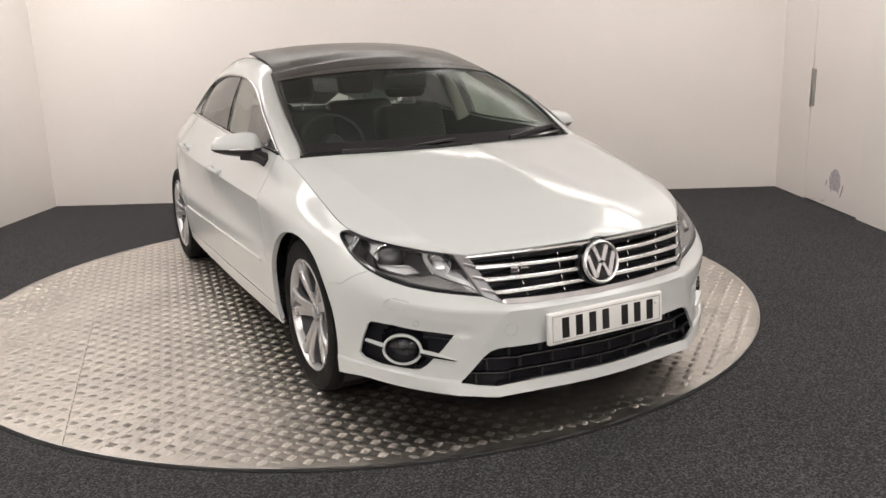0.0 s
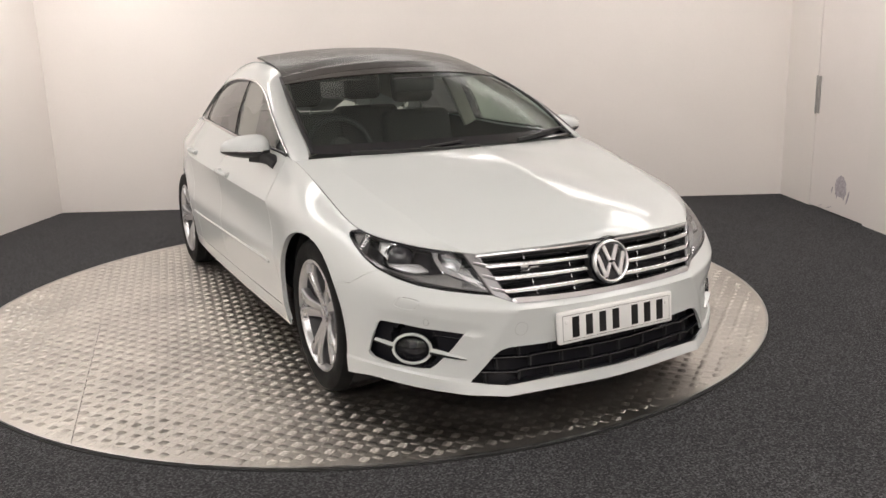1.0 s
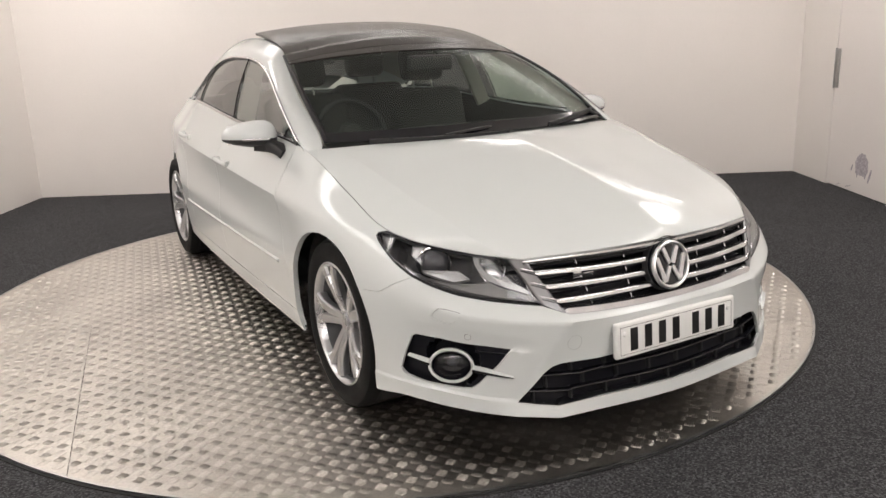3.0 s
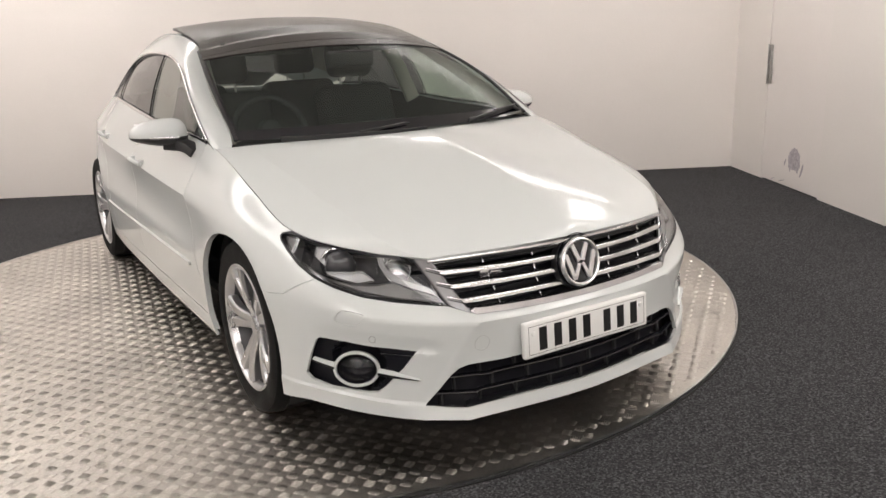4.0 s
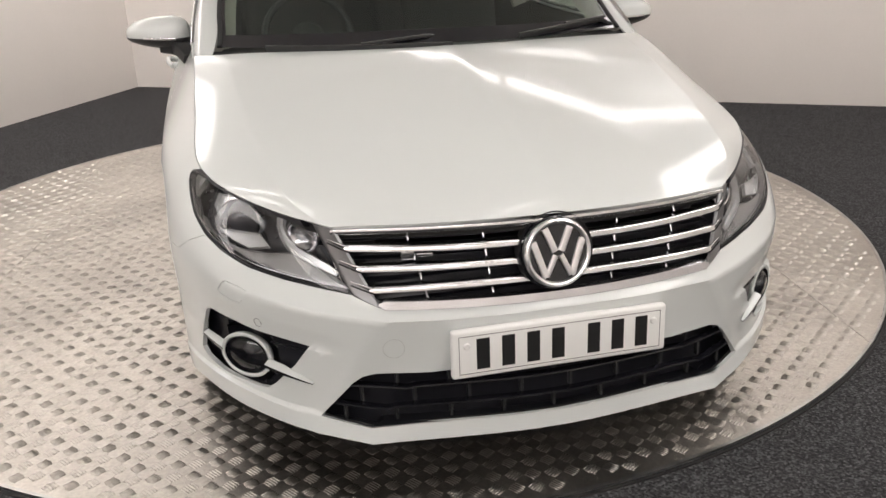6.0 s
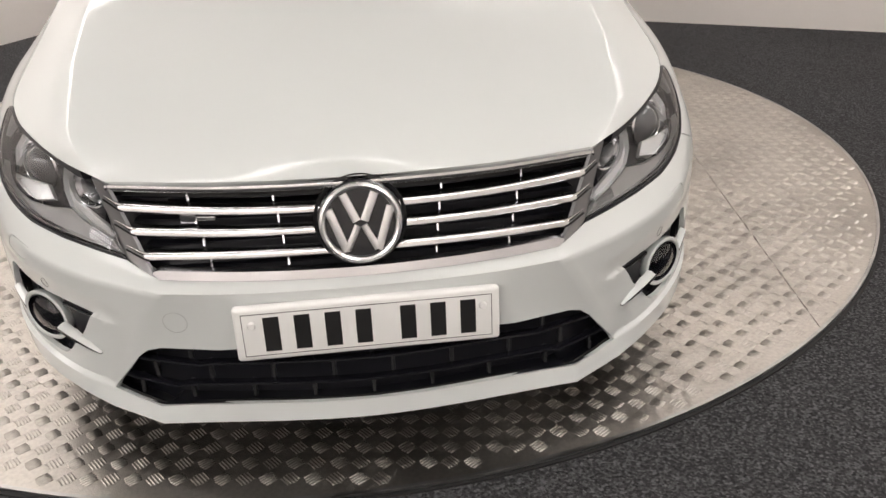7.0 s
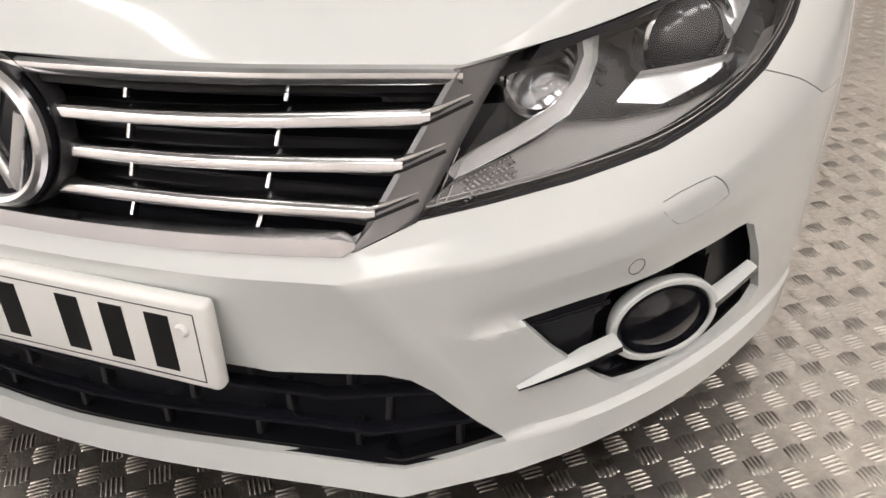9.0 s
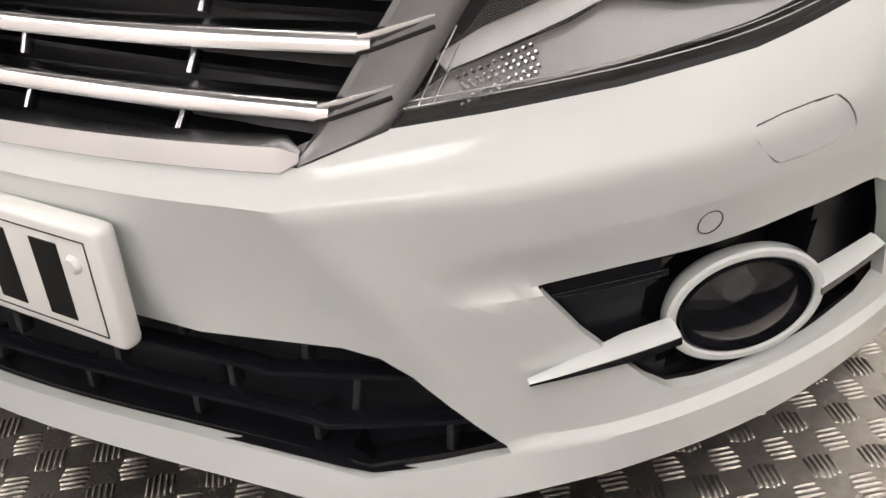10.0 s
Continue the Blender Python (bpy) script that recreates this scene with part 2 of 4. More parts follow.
def knife(bm, poly, a, b, keep=lambda c: True):
    """Cuts the outline poly, drawn in the plane of axes a and b, through the sheet, and returns the faces inside it."""
    a, b = Vector(a), Vector(b)
    x0, x1 = min(p[0] for p in poly), max(p[0] for p in poly)
    y0, y1 = min(p[1] for p in poly), max(p[1] for p in poly)

    def span(f):
        us, ws = [v.co.dot(a) for v in f.verts], [v.co.dot(b) for v in f.verts]
        return min(us), max(us), min(ws), max(ws)

    for p, q in zip(poly, poly[1:] + poly[:1]):
        d = Vector((q[0] - p[0], q[1] - p[1]))
        if d.length < 1e-7:
            continue
        lo, hi = (min(p[0], q[0]), min(p[1], q[1])), (max(p[0], q[0]), max(p[1], q[1]))
        geom = set()
        for f in bm.faces:
            if keep(f.calc_center_median()):
                u0, u1, w0, w1 = span(f)
                if u0 <= hi[0] + .001 and u1 >= lo[0] - .001 and w0 <= hi[1] + .001 and w1 >= lo[1] - .001:
                    geom.add(f)
                    geom.update(f.edges)
                    geom.update(f.verts)
        if geom:
            bmesh.ops.bisect_plane(bm, geom=list(geom), dist=1e-5, plane_co=a * p[0] + b * p[1], plane_no=a * -d.y + b * d.x)
    got = []
    for f in bm.faces:
        c = f.calc_center_median()
        if keep(c) and inside(poly, c.dot(a), c.dot(b)):
            got.append(f)
    return got


def lift(bm, faces):
    """Takes faces out of bm into a mesh of their own."""
    out = bmesh.new()
    seen = {}
    for f in faces:
        vs = []
        for v in f.verts:
            if v not in seen:
                seen[v] = out.verts.new(v.co)
            vs.append(seen[v])
        out.faces.new(vs)
    bmesh.ops.delete(bm, geom=faces, context="FACES")
    return out


def shifted(bm, dist):
    """Moves a sheet along its normals."""
    bm.normal_update()
    ns = [v.normal.copy() for v in bm.verts]
    for v, n in zip(bm.verts, ns):
        v.co += n * dist
    return bm


def strip_poly(pts, w):
    """A narrow band round an open line in the plane."""
    l, r = [], []
    for i, p in enumerate(pts):
        q0, q1 = pts[max(i - 1, 0)], pts[min(i + 1, len(pts) - 1)]
        d = Vector((q1[0] - q0[0], q1[1] - q0[1])).normalized()
        l.append((p[0] - d.y * w / 2, p[1] + d.x * w / 2))
        r.append((p[0] + d.y * w / 2, p[1] - d.x * w / 2))
    return l + r[::-1]


def inset_poly(poly, w):
    """An outline drawn w inside another."""
    area = sum(p[0] * q[1] - q[0] * p[1] for p, q in zip(poly, poly[1:] + poly[:1]))
    s = 1 if area > 0 else -1
    out = []
    for i, p in enumerate(poly):
        a, b = poly[i - 1], poly[(i + 1) % len(poly)]
        d1, d2 = Vector((p[0] - a[0], p[1] - a[1])).normalized(), Vector((b[0] - p[0], b[1] - p[1])).normalized()
        n1, n2 = Vector((-d1.y, d1.x)) * s, Vector((-d2.y, d2.x)) * s
        m = (n1 + n2)
        m = m / max(m.length_squared / 2, .5)
        out.append((p[0] + m.x * w, p[1] + m.y * w))
    return out


def smooth_poly(poly, n=4, closed=True):
    """Rounds an outline with a curve through its points."""
    k = len(poly)
    out = []
    for i in range(k):
        seg = [poly[(i - 1) % k], poly[i], poly[(i + 1) % k], poly[(i + 2) % k]]
        for j in range(n):
            p = spline(seg, 1 + j / n)
            out.append((float(p[0]), float(p[1])))
    return out


X, Y, Z = Vector((1, 0, 0)), Vector((0, 1, 0)), Vector((0, 0, 1))
DIAG = Vector((1, 1, 0)).normalized()


# ---- room ----
ROOM = radians(-28.6)
E1, E2 = Vector((math.cos(ROOM), math.sin(ROOM), 0)), Vector((-math.sin(ROOM), math.cos(ROOM), 0))
CORNER = Vector((-1.621, 5.746, 0))
WIDE, DEEP, HIGH, THICK = 7.18, 10.6, 2.85, .12


def room(a, b, z=0.0):
    """A place in the room: a along the back wall, b out from it towards the camera."""
    return CORNER + E1 * a - E2 * b + Z * z


def slab(name, corners, z0, z1, material, label, category):
    bm = bmesh.new()
    lo = [bm.verts.new(Vector((c.x, c.y, z0))) for c in corners]
    hi = [bm.verts.new(Vector((c.x, c.y, z1))) for c in corners]
    n = len(corners)
    bm.faces.new(hi)
    bm.faces.new(lo[::-1])
    for i in range(n):
        bm.faces.new((lo[i], lo[(i + 1) % n], hi[(i + 1) % n], hi[i]))
    bmesh.ops.recalc_face_normals(bm, faces=bm.faces)
    ob = new(name, mesh_of(name, bm, material, False))
    return tagged(ob, label, category, kind="structure")


slab("floor", [room(-.4, -.4), room(WIDE + .4, -.4), room(WIDE + .4, DEEP + .4), room(-.4, DEEP + .4)], -.06, -.008, CARPET, "charcoal grey flecked carpet round the turntable", "floor")
slab("ceiling", [room(-.4, -.4), room(WIDE + .4, -.4), room(WIDE + .4, DEEP + .4), room(-.4, DEEP + .4)], HIGH, HIGH + .1, CEILING, "plain white ceiling over the room", "ceiling")
slab("wall_back", [room(-THICK, 0), room(WIDE + THICK, 0), room(WIDE + THICK, -THICK), room(-THICK, -THICK)], -.05, HIGH, WALL, "plain warm white painted wall behind the car", "wall")
slab("wall_left", [room(0, 0), room(-THICK, 0), room(-THICK, DEEP), room(0, DEEP)], -.05, HIGH, WALL, "plain warm white painted side wall", "wall")
slab("wall_front", [room(-THICK, DEEP), room(WIDE + THICK, DEEP), room(WIDE + THICK, DEEP + THICK), room(-THICK, DEEP + THICK)], -.05, HIGH, WALL, "plain warm white painted wall", "wall")
DOOR0, DOOR1, DOORH = .652, 1.62, 2.10
slab("wall_right", [room(WIDE, 0), room(WIDE + THICK, 0), room(WIDE + THICK, DOOR0), room(WIDE, DOOR0)], -.05, HIGH, WALL, "white painted wall beside the flush door", "wall")
slab("wall_right_end", [room(WIDE, DOOR1), room(WIDE + THICK, DOOR1), room(WIDE + THICK, DEEP), room(WIDE, DEEP)], -.05, HIGH, WALL, "white painted wall past the flush door", "wall")
slab("wall_over_door", [room(WIDE, DOOR0), room(WIDE + THICK, DOOR0), room(WIDE + THICK, DOOR1), room(WIDE, DOOR1)], DOORH, HIGH, WALL, "white painted wall above the door", "wall")

door = thing("door_1", "flush white painted door with a scuffed bare patch", "door", kind="structure", at=room(WIDE + .004, DOOR0, 0))
turn = Matrix((E1.to_4d(), E2.to_4d(), (0, 0, 1, 0), (0, 0, 0, 1))).transposed().to_3x3().to_4x4()


def in_door(u, w, z):
    """Door's own axes: u into the wall, w away from the back wall along the leaf."""
    return (E1 * u - E2 * w + Z * z)


bm = bmesh.new()
box(bm, (.045, DOOR1 - DOOR0 - .006, DOORH - .008), Matrix.Translation(in_door(.0225, (DOOR1 - DOOR0) / 2, DOORH / 2 - .002)) @ turn, .002)
part("leaf", bm, DOORPAINT, door, "", smooth=False)
bm = bmesh.new()
box(bm, (.03, .05, DOORH + .04), Matrix.Translation(in_door(.085, -.01, DOORH / 2)) @ turn)
box(bm, (.03, .05, DOORH + .04), Matrix.Translation(in_door(.085, DOOR1 - DOOR0 + .01, DOORH / 2)) @ turn)
box(bm, (.03, DOOR1 - DOOR0 + .06, .04), Matrix.Translation(in_door(.085, (DOOR1 - DOOR0) / 2, DOORH + .01)) @ turn)
part("door_stop", bm, GAP, door, "dark rebate behind the leaf", smooth=False)
bm = bmesh.new()
box(bm, (.008, .058, .32), Matrix.Translation(in_door(-.006, .040, .975)) @ turn, .003)
lathe(bm, [(0, -.165), (.007, -.165), (.007, .165), (0, .165)], Matrix.Translation(in_door(-.012, .006, .975)), 12)
part("hinge", bm, STEEL, door, "grey steel hinge plate")
rng = random.Random(4)
bm = bmesh.new()
blob = []
for i in range(40):
    a = 2 * math.pi * i / 40
    dome = math.sin(a)
    drop = .07 * max(0, -dome) * (1 if abs(math.cos(a)) > .5 else .35)
    blob.append(bm.verts.new(in_door(-.0012, .565 + .098 * math.cos(a) * (1 + rng.uniform(-.08, .08)), .225 + (.105 * dome if dome > 0 else .05 * dome - drop) + rng.uniform(-.006, .006))))
bm.faces.new(blob)
part("scuff", bm, PEEL, door, "bare grey patch where paint has peeled", smooth=False)
for w0, z0, w1, z1, thick in ((.672, .105, .715, .225, .030), (.405, .165, .425, .225, .022), (.33, .02, .42, .05, .02), (.18, .015, .26, .04, .018)):
    bm = bmesh.new()
    ring = []
    for i in range(14):
        a = 2 * math.pi * i / 14
        q = .5 + .5 * math.cos(a)
        ring.append(bm.verts.new(in_door(-.0012, w0 + (w1 - w0) * q + thick / 2 * math.sin(a), z0 + (z1 - z0) * q + rng.uniform(-.004, .004))))
    bm.faces.new(ring)
    part("scuff", bm, PEEL, door, "small chip in the paint", smooth=False)

# Light battens round the turntable, and unseen broad fill panels added past the camera.
def ceiling_light(long, wide, label, glow):
    lamp = thing("ceiling_light", label, "light", "ceiling lights")
    bm = bmesh.new()
    box(bm, (long + .06, wide + .06, .05), turn @ pose(0, 0, -.025), .006)
    part("housing", bm, CEILING, lamp, "", smooth=False)
    bm = bmesh.new()
    box(bm, (long, wide, .012), turn @ pose(0, 0, -.052), .004)
    part("diffuser", bm, glow, lamp, "lit opal diffuser", smooth=False)
    return lamp


for long, wide, label, glow, places in (
    (1.5, .13, "long white light batten on the ceiling", TUBEGLOW, BATTENS),
    (1.5, .6, "oblong white light panel near the side wall", PANELGLOW, SIDE_PANELS),
    (1.9, 1.5, "broad unseen light panel added to brighten the car's front", PANELGLOW, FRONT_FILL),
):
    first = ceiling_light(long, wide, label, glow)
    first.matrix_basis = Matrix.Translation(room(*places[0][:2], HIGH)) @ turn @ pose(0, 0, 0, 0, 0, places[0][2]) @ turn.inverted()
    for a, b, deg in places[1:]:
        copy_thing(first, Matrix.Translation(room(a, b, HIGH)) @ turn @ pose(0, 0, 0, 0, 0, deg) @ turn.inverted())

# ---- turntable ----
HUB = Vector((-.059, 1.309, 0))
RADIUS = 2.222
PLY = radians(-8.5)
P1, P2 = Vector((math.cos(PLY), math.sin(PLY), 0)), Vector((-math.sin(PLY), math.cos(PLY), 0))
table = thing("turntable", "round aluminium tread plate turntable under the car", "turntable", at=HUB)
SEAM = 1.56


def sector(a0, a1, b0, b1, inset):
    """Part of the round top between lines across it, in the sheets' own axes."""
    bm = bmesh.new()
    n = 220
    c = [bm.verts.new(P1 * (RADIUS - .012) * math.cos(2 * math.pi * i / n) + P2 * (RADIUS - .012) * math.sin(2 * math.pi * i / n)) for i in range(n)]
    bm.faces.new(c)
    for co, no in ((P1 * (a0 + inset), -P1), (P1 * (a1 - inset), P1), (P2 * (b0 + inset), -P2), (P2 * (b1 - inset), P2)):
        bmesh.ops.bisect_plane(bm, geom=bm.faces[:] + bm.edges[:] + bm.verts[:], plane_co=co, plane_no=no, clear_outer=True)
    r = bmesh.ops.extrude_face_region(bm, geom=bm.faces[:])
    bmesh.ops.translate(bm, vec=(0, 0, -.006), verts=[v for v in r["geom"] if isinstance(v, bmesh.types.BMVert)])
    return bm


for a0, a1, b0, b1 in ((-3, -SEAM, -3, 0), (-SEAM, SEAM, -3, 0), (SEAM, 3, -3, 0), (-3, 3, 0, 3)):
    part("sheet", sector(a0, a1, b0, b1, .0014), TREAD, table, "", smooth=False)
bm = bmesh.new()
lathe(bm, [(RADIUS - .06, -.05), (RADIUS - .06, -.009), (0, -.009)], Matrix(), 120)
part("deck", bm, GAP, table, "dark deck under the sheets", smooth=False)
bm = bmesh.new()
lathe(bm, [(RADIUS - .011, -.05), (RADIUS - .011, .0015), (RADIUS - .002, .0015), (RADIUS - .002, -.05)], Matrix(), 240)
part("edge_band", bm, STEEL, table, "thin bright edge band")
bm = bmesh.new()
lathe(bm, [(RADIUS - .001, -.05), (RADIUS - .001, -.004), (RADIUS + .011, -.003), (RADIUS + .013, -.02)], Matrix(), 240)
part("rubber_edge", bm, GAP, table, "black joint round the rim")


def tread_bars():
    """Raised lozenges in fives, turned by a quarter from cell to cell."""
    pitch, length, width, gap, high = .0505, .037, .0052, .0074, .0022
    n = int(RADIUS / pitch) + 1
    base = np.array([(-1, -1, 0), (1, -1, 0), (1, 1, 0), (-1, 1, 0), (-.82, -.35, 1), (.82, -.35, 1), (.82, .35, 1), (-.82, .35, 1)])
    verts, faces = [], []
    quad = np.array([(0, 1, 5, 4), (1, 2, 6, 5), (2, 3, 7, 6), (3, 0, 4, 7), (4, 5, 6, 7)])
    k = 0
    for i in range(-n, n + 1):
        for j in range(-n, n + 1):
            a, b = (i + .5) * pitch, (j + .5) * pitch
            if math.hypot(a, b) > RADIUS - .035 or (b < 0 and abs(abs(a) - SEAM) < .018) or abs(b) < .018:
                continue
            s = 1 if (i + j) % 2 else -1
            ca, sa = math.cos(PLY + s * math.pi / 4), math.sin(PLY + s * math.pi / 4)
            c = P1 * a + P2 * b
            for q in range(-2, 3):
                ln = length * (1 - .10 * abs(q))
                p = base * (ln / 2, width / 2, high)
                p[:, 1] += q * gap
                w = np.empty_like(p)
                w[:, 0] = c.x + p[:, 0] * ca - p[:, 1] * sa
                w[:, 1] = c.y + p[:, 0] * sa + p[:, 1] * ca
                w[:, 2] = p[:, 2] - .0002
                verts.append(w)
                faces.append(quad + k)
                k += 8
    v, f = np.concatenate(verts), np.concatenate(faces)
    me = bpy.data.meshes.new("tread_pattern")
    me.vertices.add(len(v))
    me.vertices.foreach_set("co", v.ravel())
    me.loops.add(f.size)
    me.loops.foreach_set("vertex_index", f.ravel())
    me.polygons.add(len(f))
    me.polygons.foreach_set("loop_start", np.arange(0, f.size, 4))
    me.polygons.foreach_set("use_smooth", np.ones(len(f), bool))
    me.update(calc_edges=True)
    me.validate()
    me.materials.append(TREAD)
    ob = new("tread_pattern", me)
    ob.parent = table
    return tagged(ob, "raised lozenge tread pressed in fives", kind="stuff")


tread_bars()

# ---- car body ----
# Body mantle: six feature lines round the car, each through the same stations from the nose to the tail.
LIP_LOW = [(0, -.866, .172), (.445, -.822, .172), (.562, -.750, .177), (.648, -.684, .187), (.745, -.588, .202), (.82, -.468, .210), (.866, -.337, .195), (.885, 0, .19), (.885, .36, .195), (.90, 1.3, .20), (.895, 2.3, .21), (.86, 2.71, .22), (.62, 3.5, .26), (0, 3.84, .28)]
LIP_TOP = [(0, -.860, .212), (.445, -.811, .210), (.554, -.741, .219), (.648, -.682, .232), (.745, -.589, .250), (.822, -.471, .258), (.870, -.34, .262), (.895, 0, .27), (.898, .36, .27), (.91, 1.3, .275), (.908, 2.3, .285), (.875, 2.71, .30), (.64, 3.5, .33), (0, 3.88, .35)]
WAIST = [(0, -.842, .375), (.28, -.828, .375), (.472, -.786, .375), (.58, -.718, .375), (.715, -.612, .375), (.80, -.497, .385), (.868, -.345, .40), (.90, 0, .41), (.905, .36, .38), (.918, 1.3, .37), (.918, 2.3, .38), (.885, 2.71, .42), (.66, 3.5, .45), (0, 3.91, .46)]
RIDGE = [(0, -.845, .474), (.25, -.835, .475), (.405, -.817, .480), (.567, -.733, .493), (.716, -.614, .513), (.803, -.486, .538), (.866, -.33, .560), (.91, 0, .57), (.915, .38, .52), (.926, 1.3, .52), (.927, 2.3, .54), (.895, 2.71, .58), (.68, 3.5, .60), (0, 3.92, .62)]
LAMP_LOW = [(0, -.818, .502), (.25, -.808, .504), (.412, -.790, .507), (.564, -.699, .530), (.710, -.579, .570), (.799, -.437, .615), (.838, -.30, .66), (.888, 0, .715), (.908, .4, .735), (.922, 1.3, .768), (.914, 2.3, .803), (.86, 2.71, .82), (.67, 3.5, .84), (0, 3.88, .84)]
TOP_EDGE = [(0, -.790, .682), (.25, -.768, .680), (.492, -.686, .668), (.60, -.577, .676), (.69, -.467, .694), (.752, -.37, .714), (.785, -.27, .739), (.790, 0, .815), (.792, .42, .925), (.803, 1.3, .962), (.782, 2.3, 1.016), (.715, 2.71, 1.000), (.56, 3.5, .975), (0, 3.80, .96)]


def spline(pts, t):
    """Catmull-Rom through pts at t in 0..len-1, one-sided at the ends."""
    n = len(pts) - 1
    i = min(max(int(t), 0), n - 1)
    f = t - i
    p1, p2 = np.array(pts[i], float), np.array(pts[i + 1], float)
    p0 = np.array(pts[i - 1], float) if i > 0 else 2 * p1 - p2
    p3 = np.array(pts[i + 2], float) if i + 2 <= n else 2 * p2 - p1
    d0, d1, d2 = [max(np.linalg.norm(q), 1e-6) ** .5 for q in (p1 - p0, p2 - p1, p3 - p2)]
    m1 = ((p1 - p0) / d0 - (p2 - p0) / (d0 + d1) + (p2 - p1) / d1) * d1
    m2 = ((p2 - p1) / d1 - (p3 - p1) / (d1 + d2) + (p3 - p2) / d2) * d1
    return (2 * f ** 3 - 3 * f ** 2 + 1) * p1 + (f ** 3 - 2 * f ** 2 + f) * m1 + (-2 * f ** 3 + 3 * f ** 2) * p2 + (f ** 3 - f ** 2) * m2


def along(line, t):
    """A feature line at station t, with a corner at the breaks."""
    for a, b in ((0, 2), (2, 13)) if line[1][0] == .25 else ((0, 1), (1, 2), (2, 13)):
        if t <= b:
            if a == 0:
                m = [(-line[1][0], line[1][1], line[1][2])] + line[:b + 1]
                return spline(m, t + 1)
            return spline(line[a:b + 1], t - a)


def mantle(t, v):
    """The body's skin at station t and height v in 0..5."""
    pts = [along(line, t) for line in (LIP_LOW, LIP_TOP, WAIST, RIDGE, LAMP_LOW, TOP_EDGE)]
    cut = [spline(pts[a:e + 1], v - a) for a, e in ((0, 1) if v <= 1 else (1, 3) if v <= 3 else (3, 5), (0, 1) if v <= 1 else (1, 5), (0, 4) if v <= 4 else (4, 5))]
    k = [min(max((t - a) / w, 0), 1) for a, w in ((3.4, 2.2), (5.2, 1.6), (7.0, 1.0))]
    p = cut[0] + (cut[1] - cut[0]) * k[0]
    p = p + (spline(pts, v) - p) * k[1]
    p = p + (cut[2] - p) * k[2]
    # a ledge over the chin
    if 1 < v < 2 and 1.8 < t < 6.4:
        q = along(LIP_TOP, t + .02) - along(LIP_TOP, t - .02)
        q = q / np.linalg.norm(q)
        fade = min((t - 1.8) / .5, 1) * min((6.4 - t) / 1.6, 1)
        p = p + np.array([-q[1], q[0], 0]) * .009 * fade * min((v - 1) / .05, 1) * (2 - v) ** .7
    # the doors are hollow under the shoulder line
    if 3 < v < 4 and t > 7.6:
        p = p - np.array([1, 0, 0]) * .017 * math.sin(math.pi * (v - 3)) * min((t - 7.6) / .7, 1) * max(0, min((10.8 - t) / .8, 1))
    return p


car = thing("car", "white four-door coupe saloon parked on the turntable", "car")
STEPS = [i / 10 for i in range(0, 20)] + [2 + i / 9 for i in range(0, 55)] + [8.1 + i / 6 for i in range(0, 30)] + [13]
LEVELS = [i / 8 for i in range(0, 41)]
skin = bmesh.new()
LEVELS = sorted(LEVELS + [1.02, 1.05, 1.08])
skin_rows = [[Vector(mantle(t, v)) for v in LEVELS] for t in STEPS]
grid(skin, skin_rows)
bmesh.ops.remove_doubles(skin, verts=skin.verts, dist=1e-5)
bmesh.ops.recalc_face_normals(skin, faces=skin.faces)
if sum(f.normal.x for f in skin.faces) < 0:
    bmesh.ops.reverse_faces(skin, faces=skin.faces)
TREE = mathutils.bvhtree.BVHTree.FromBMesh(skin)


def front(x, z, out=0.0):
    """The place on the nose at x and z, out metres proud of the skin."""
    p, n, _, _ = TREE.ray_cast(Vector((abs(x), -3, z)), Y)
    if p is None:
        p, n, _, _ = TREE.find_nearest(Vector((abs(x), -.8, z)))
    n = n if n.y < 0 else -n
    p = p + n * out
    return Vector((p.x if x >= 0 else -p.x, p.y, p.z))


def corner(s, z, out=0.0):
    """The same on the wing's corner, by the diagonal coordinate s = (x + y) / root 2."""
    p, n, _, _ = TREE.ray_cast(DIAG * s + Z * z + Vector((1, -1, 0)) * 2, Vector((-1, 1, 0)).normalized())
    if p is None:
        p, n, _, _ = TREE.find_nearest(DIAG * s + Z * z + Vector((1, -1, 0)) * .45)
    n = n if n.x - n.y > 0 else -n
    return p + n * out


def side(y, z, out=0.0):
    """The same on the flank."""
    p, n, _, _ = TREE.ray_cast(Vector((3, y, z)), -X)
    if p is None:
        p, n, _, _ = TREE.find_nearest(Vector((.9, y, z)))
    n = n if n.x > 0 else -n
    return p + n * out


# Dark inner skin seen through the gaps.
liner = skin.copy()
bmesh.ops.recalc_face_normals(liner, faces=liner.faces)
if sum(f.normal.x for f in liner.faces) < 0:
    bmesh.ops.reverse_faces(liner, faces=liner.faces)
shifted(liner, -.016)

NOSE = lambda c: c.y < -.25
FLANK = lambda c: c.x > .6
GRILLE = [(-.05, .4925), (.25, .4975), (.408, .5045), (.462, .5255), (.60, .74), (-.05, .74)]
LAMP = [(-.206, .5265), (-.136, .534), (-.045, .545), (.053, .562), (.146, .586), (.215, .609), (.278, .640), (.330, .675), (.362, .699), (.371, .712), (.364, .721), (.345, .725), (.31, .732), (.24, .75), (.1, .72), (-.02, .70), (-.085, .69)]
LOWER = [(-.05, .344), (.27, .344), (.425, .342), (.455, .334), (.478, .315), (.553, .220), (.5, .2125), (.445, .209), (.25, .212), (-.05, .2125)]
FOG = [(-.112, .396), (-.045, .405), (.023, .412), (.108, .424), (.196, .428), (.212, .42), (.238, .36), (.258, .300), (.238, .282), (.17, .268), (.043, .262), (.012, .264), (-.012, .281), (-.072, .343)]


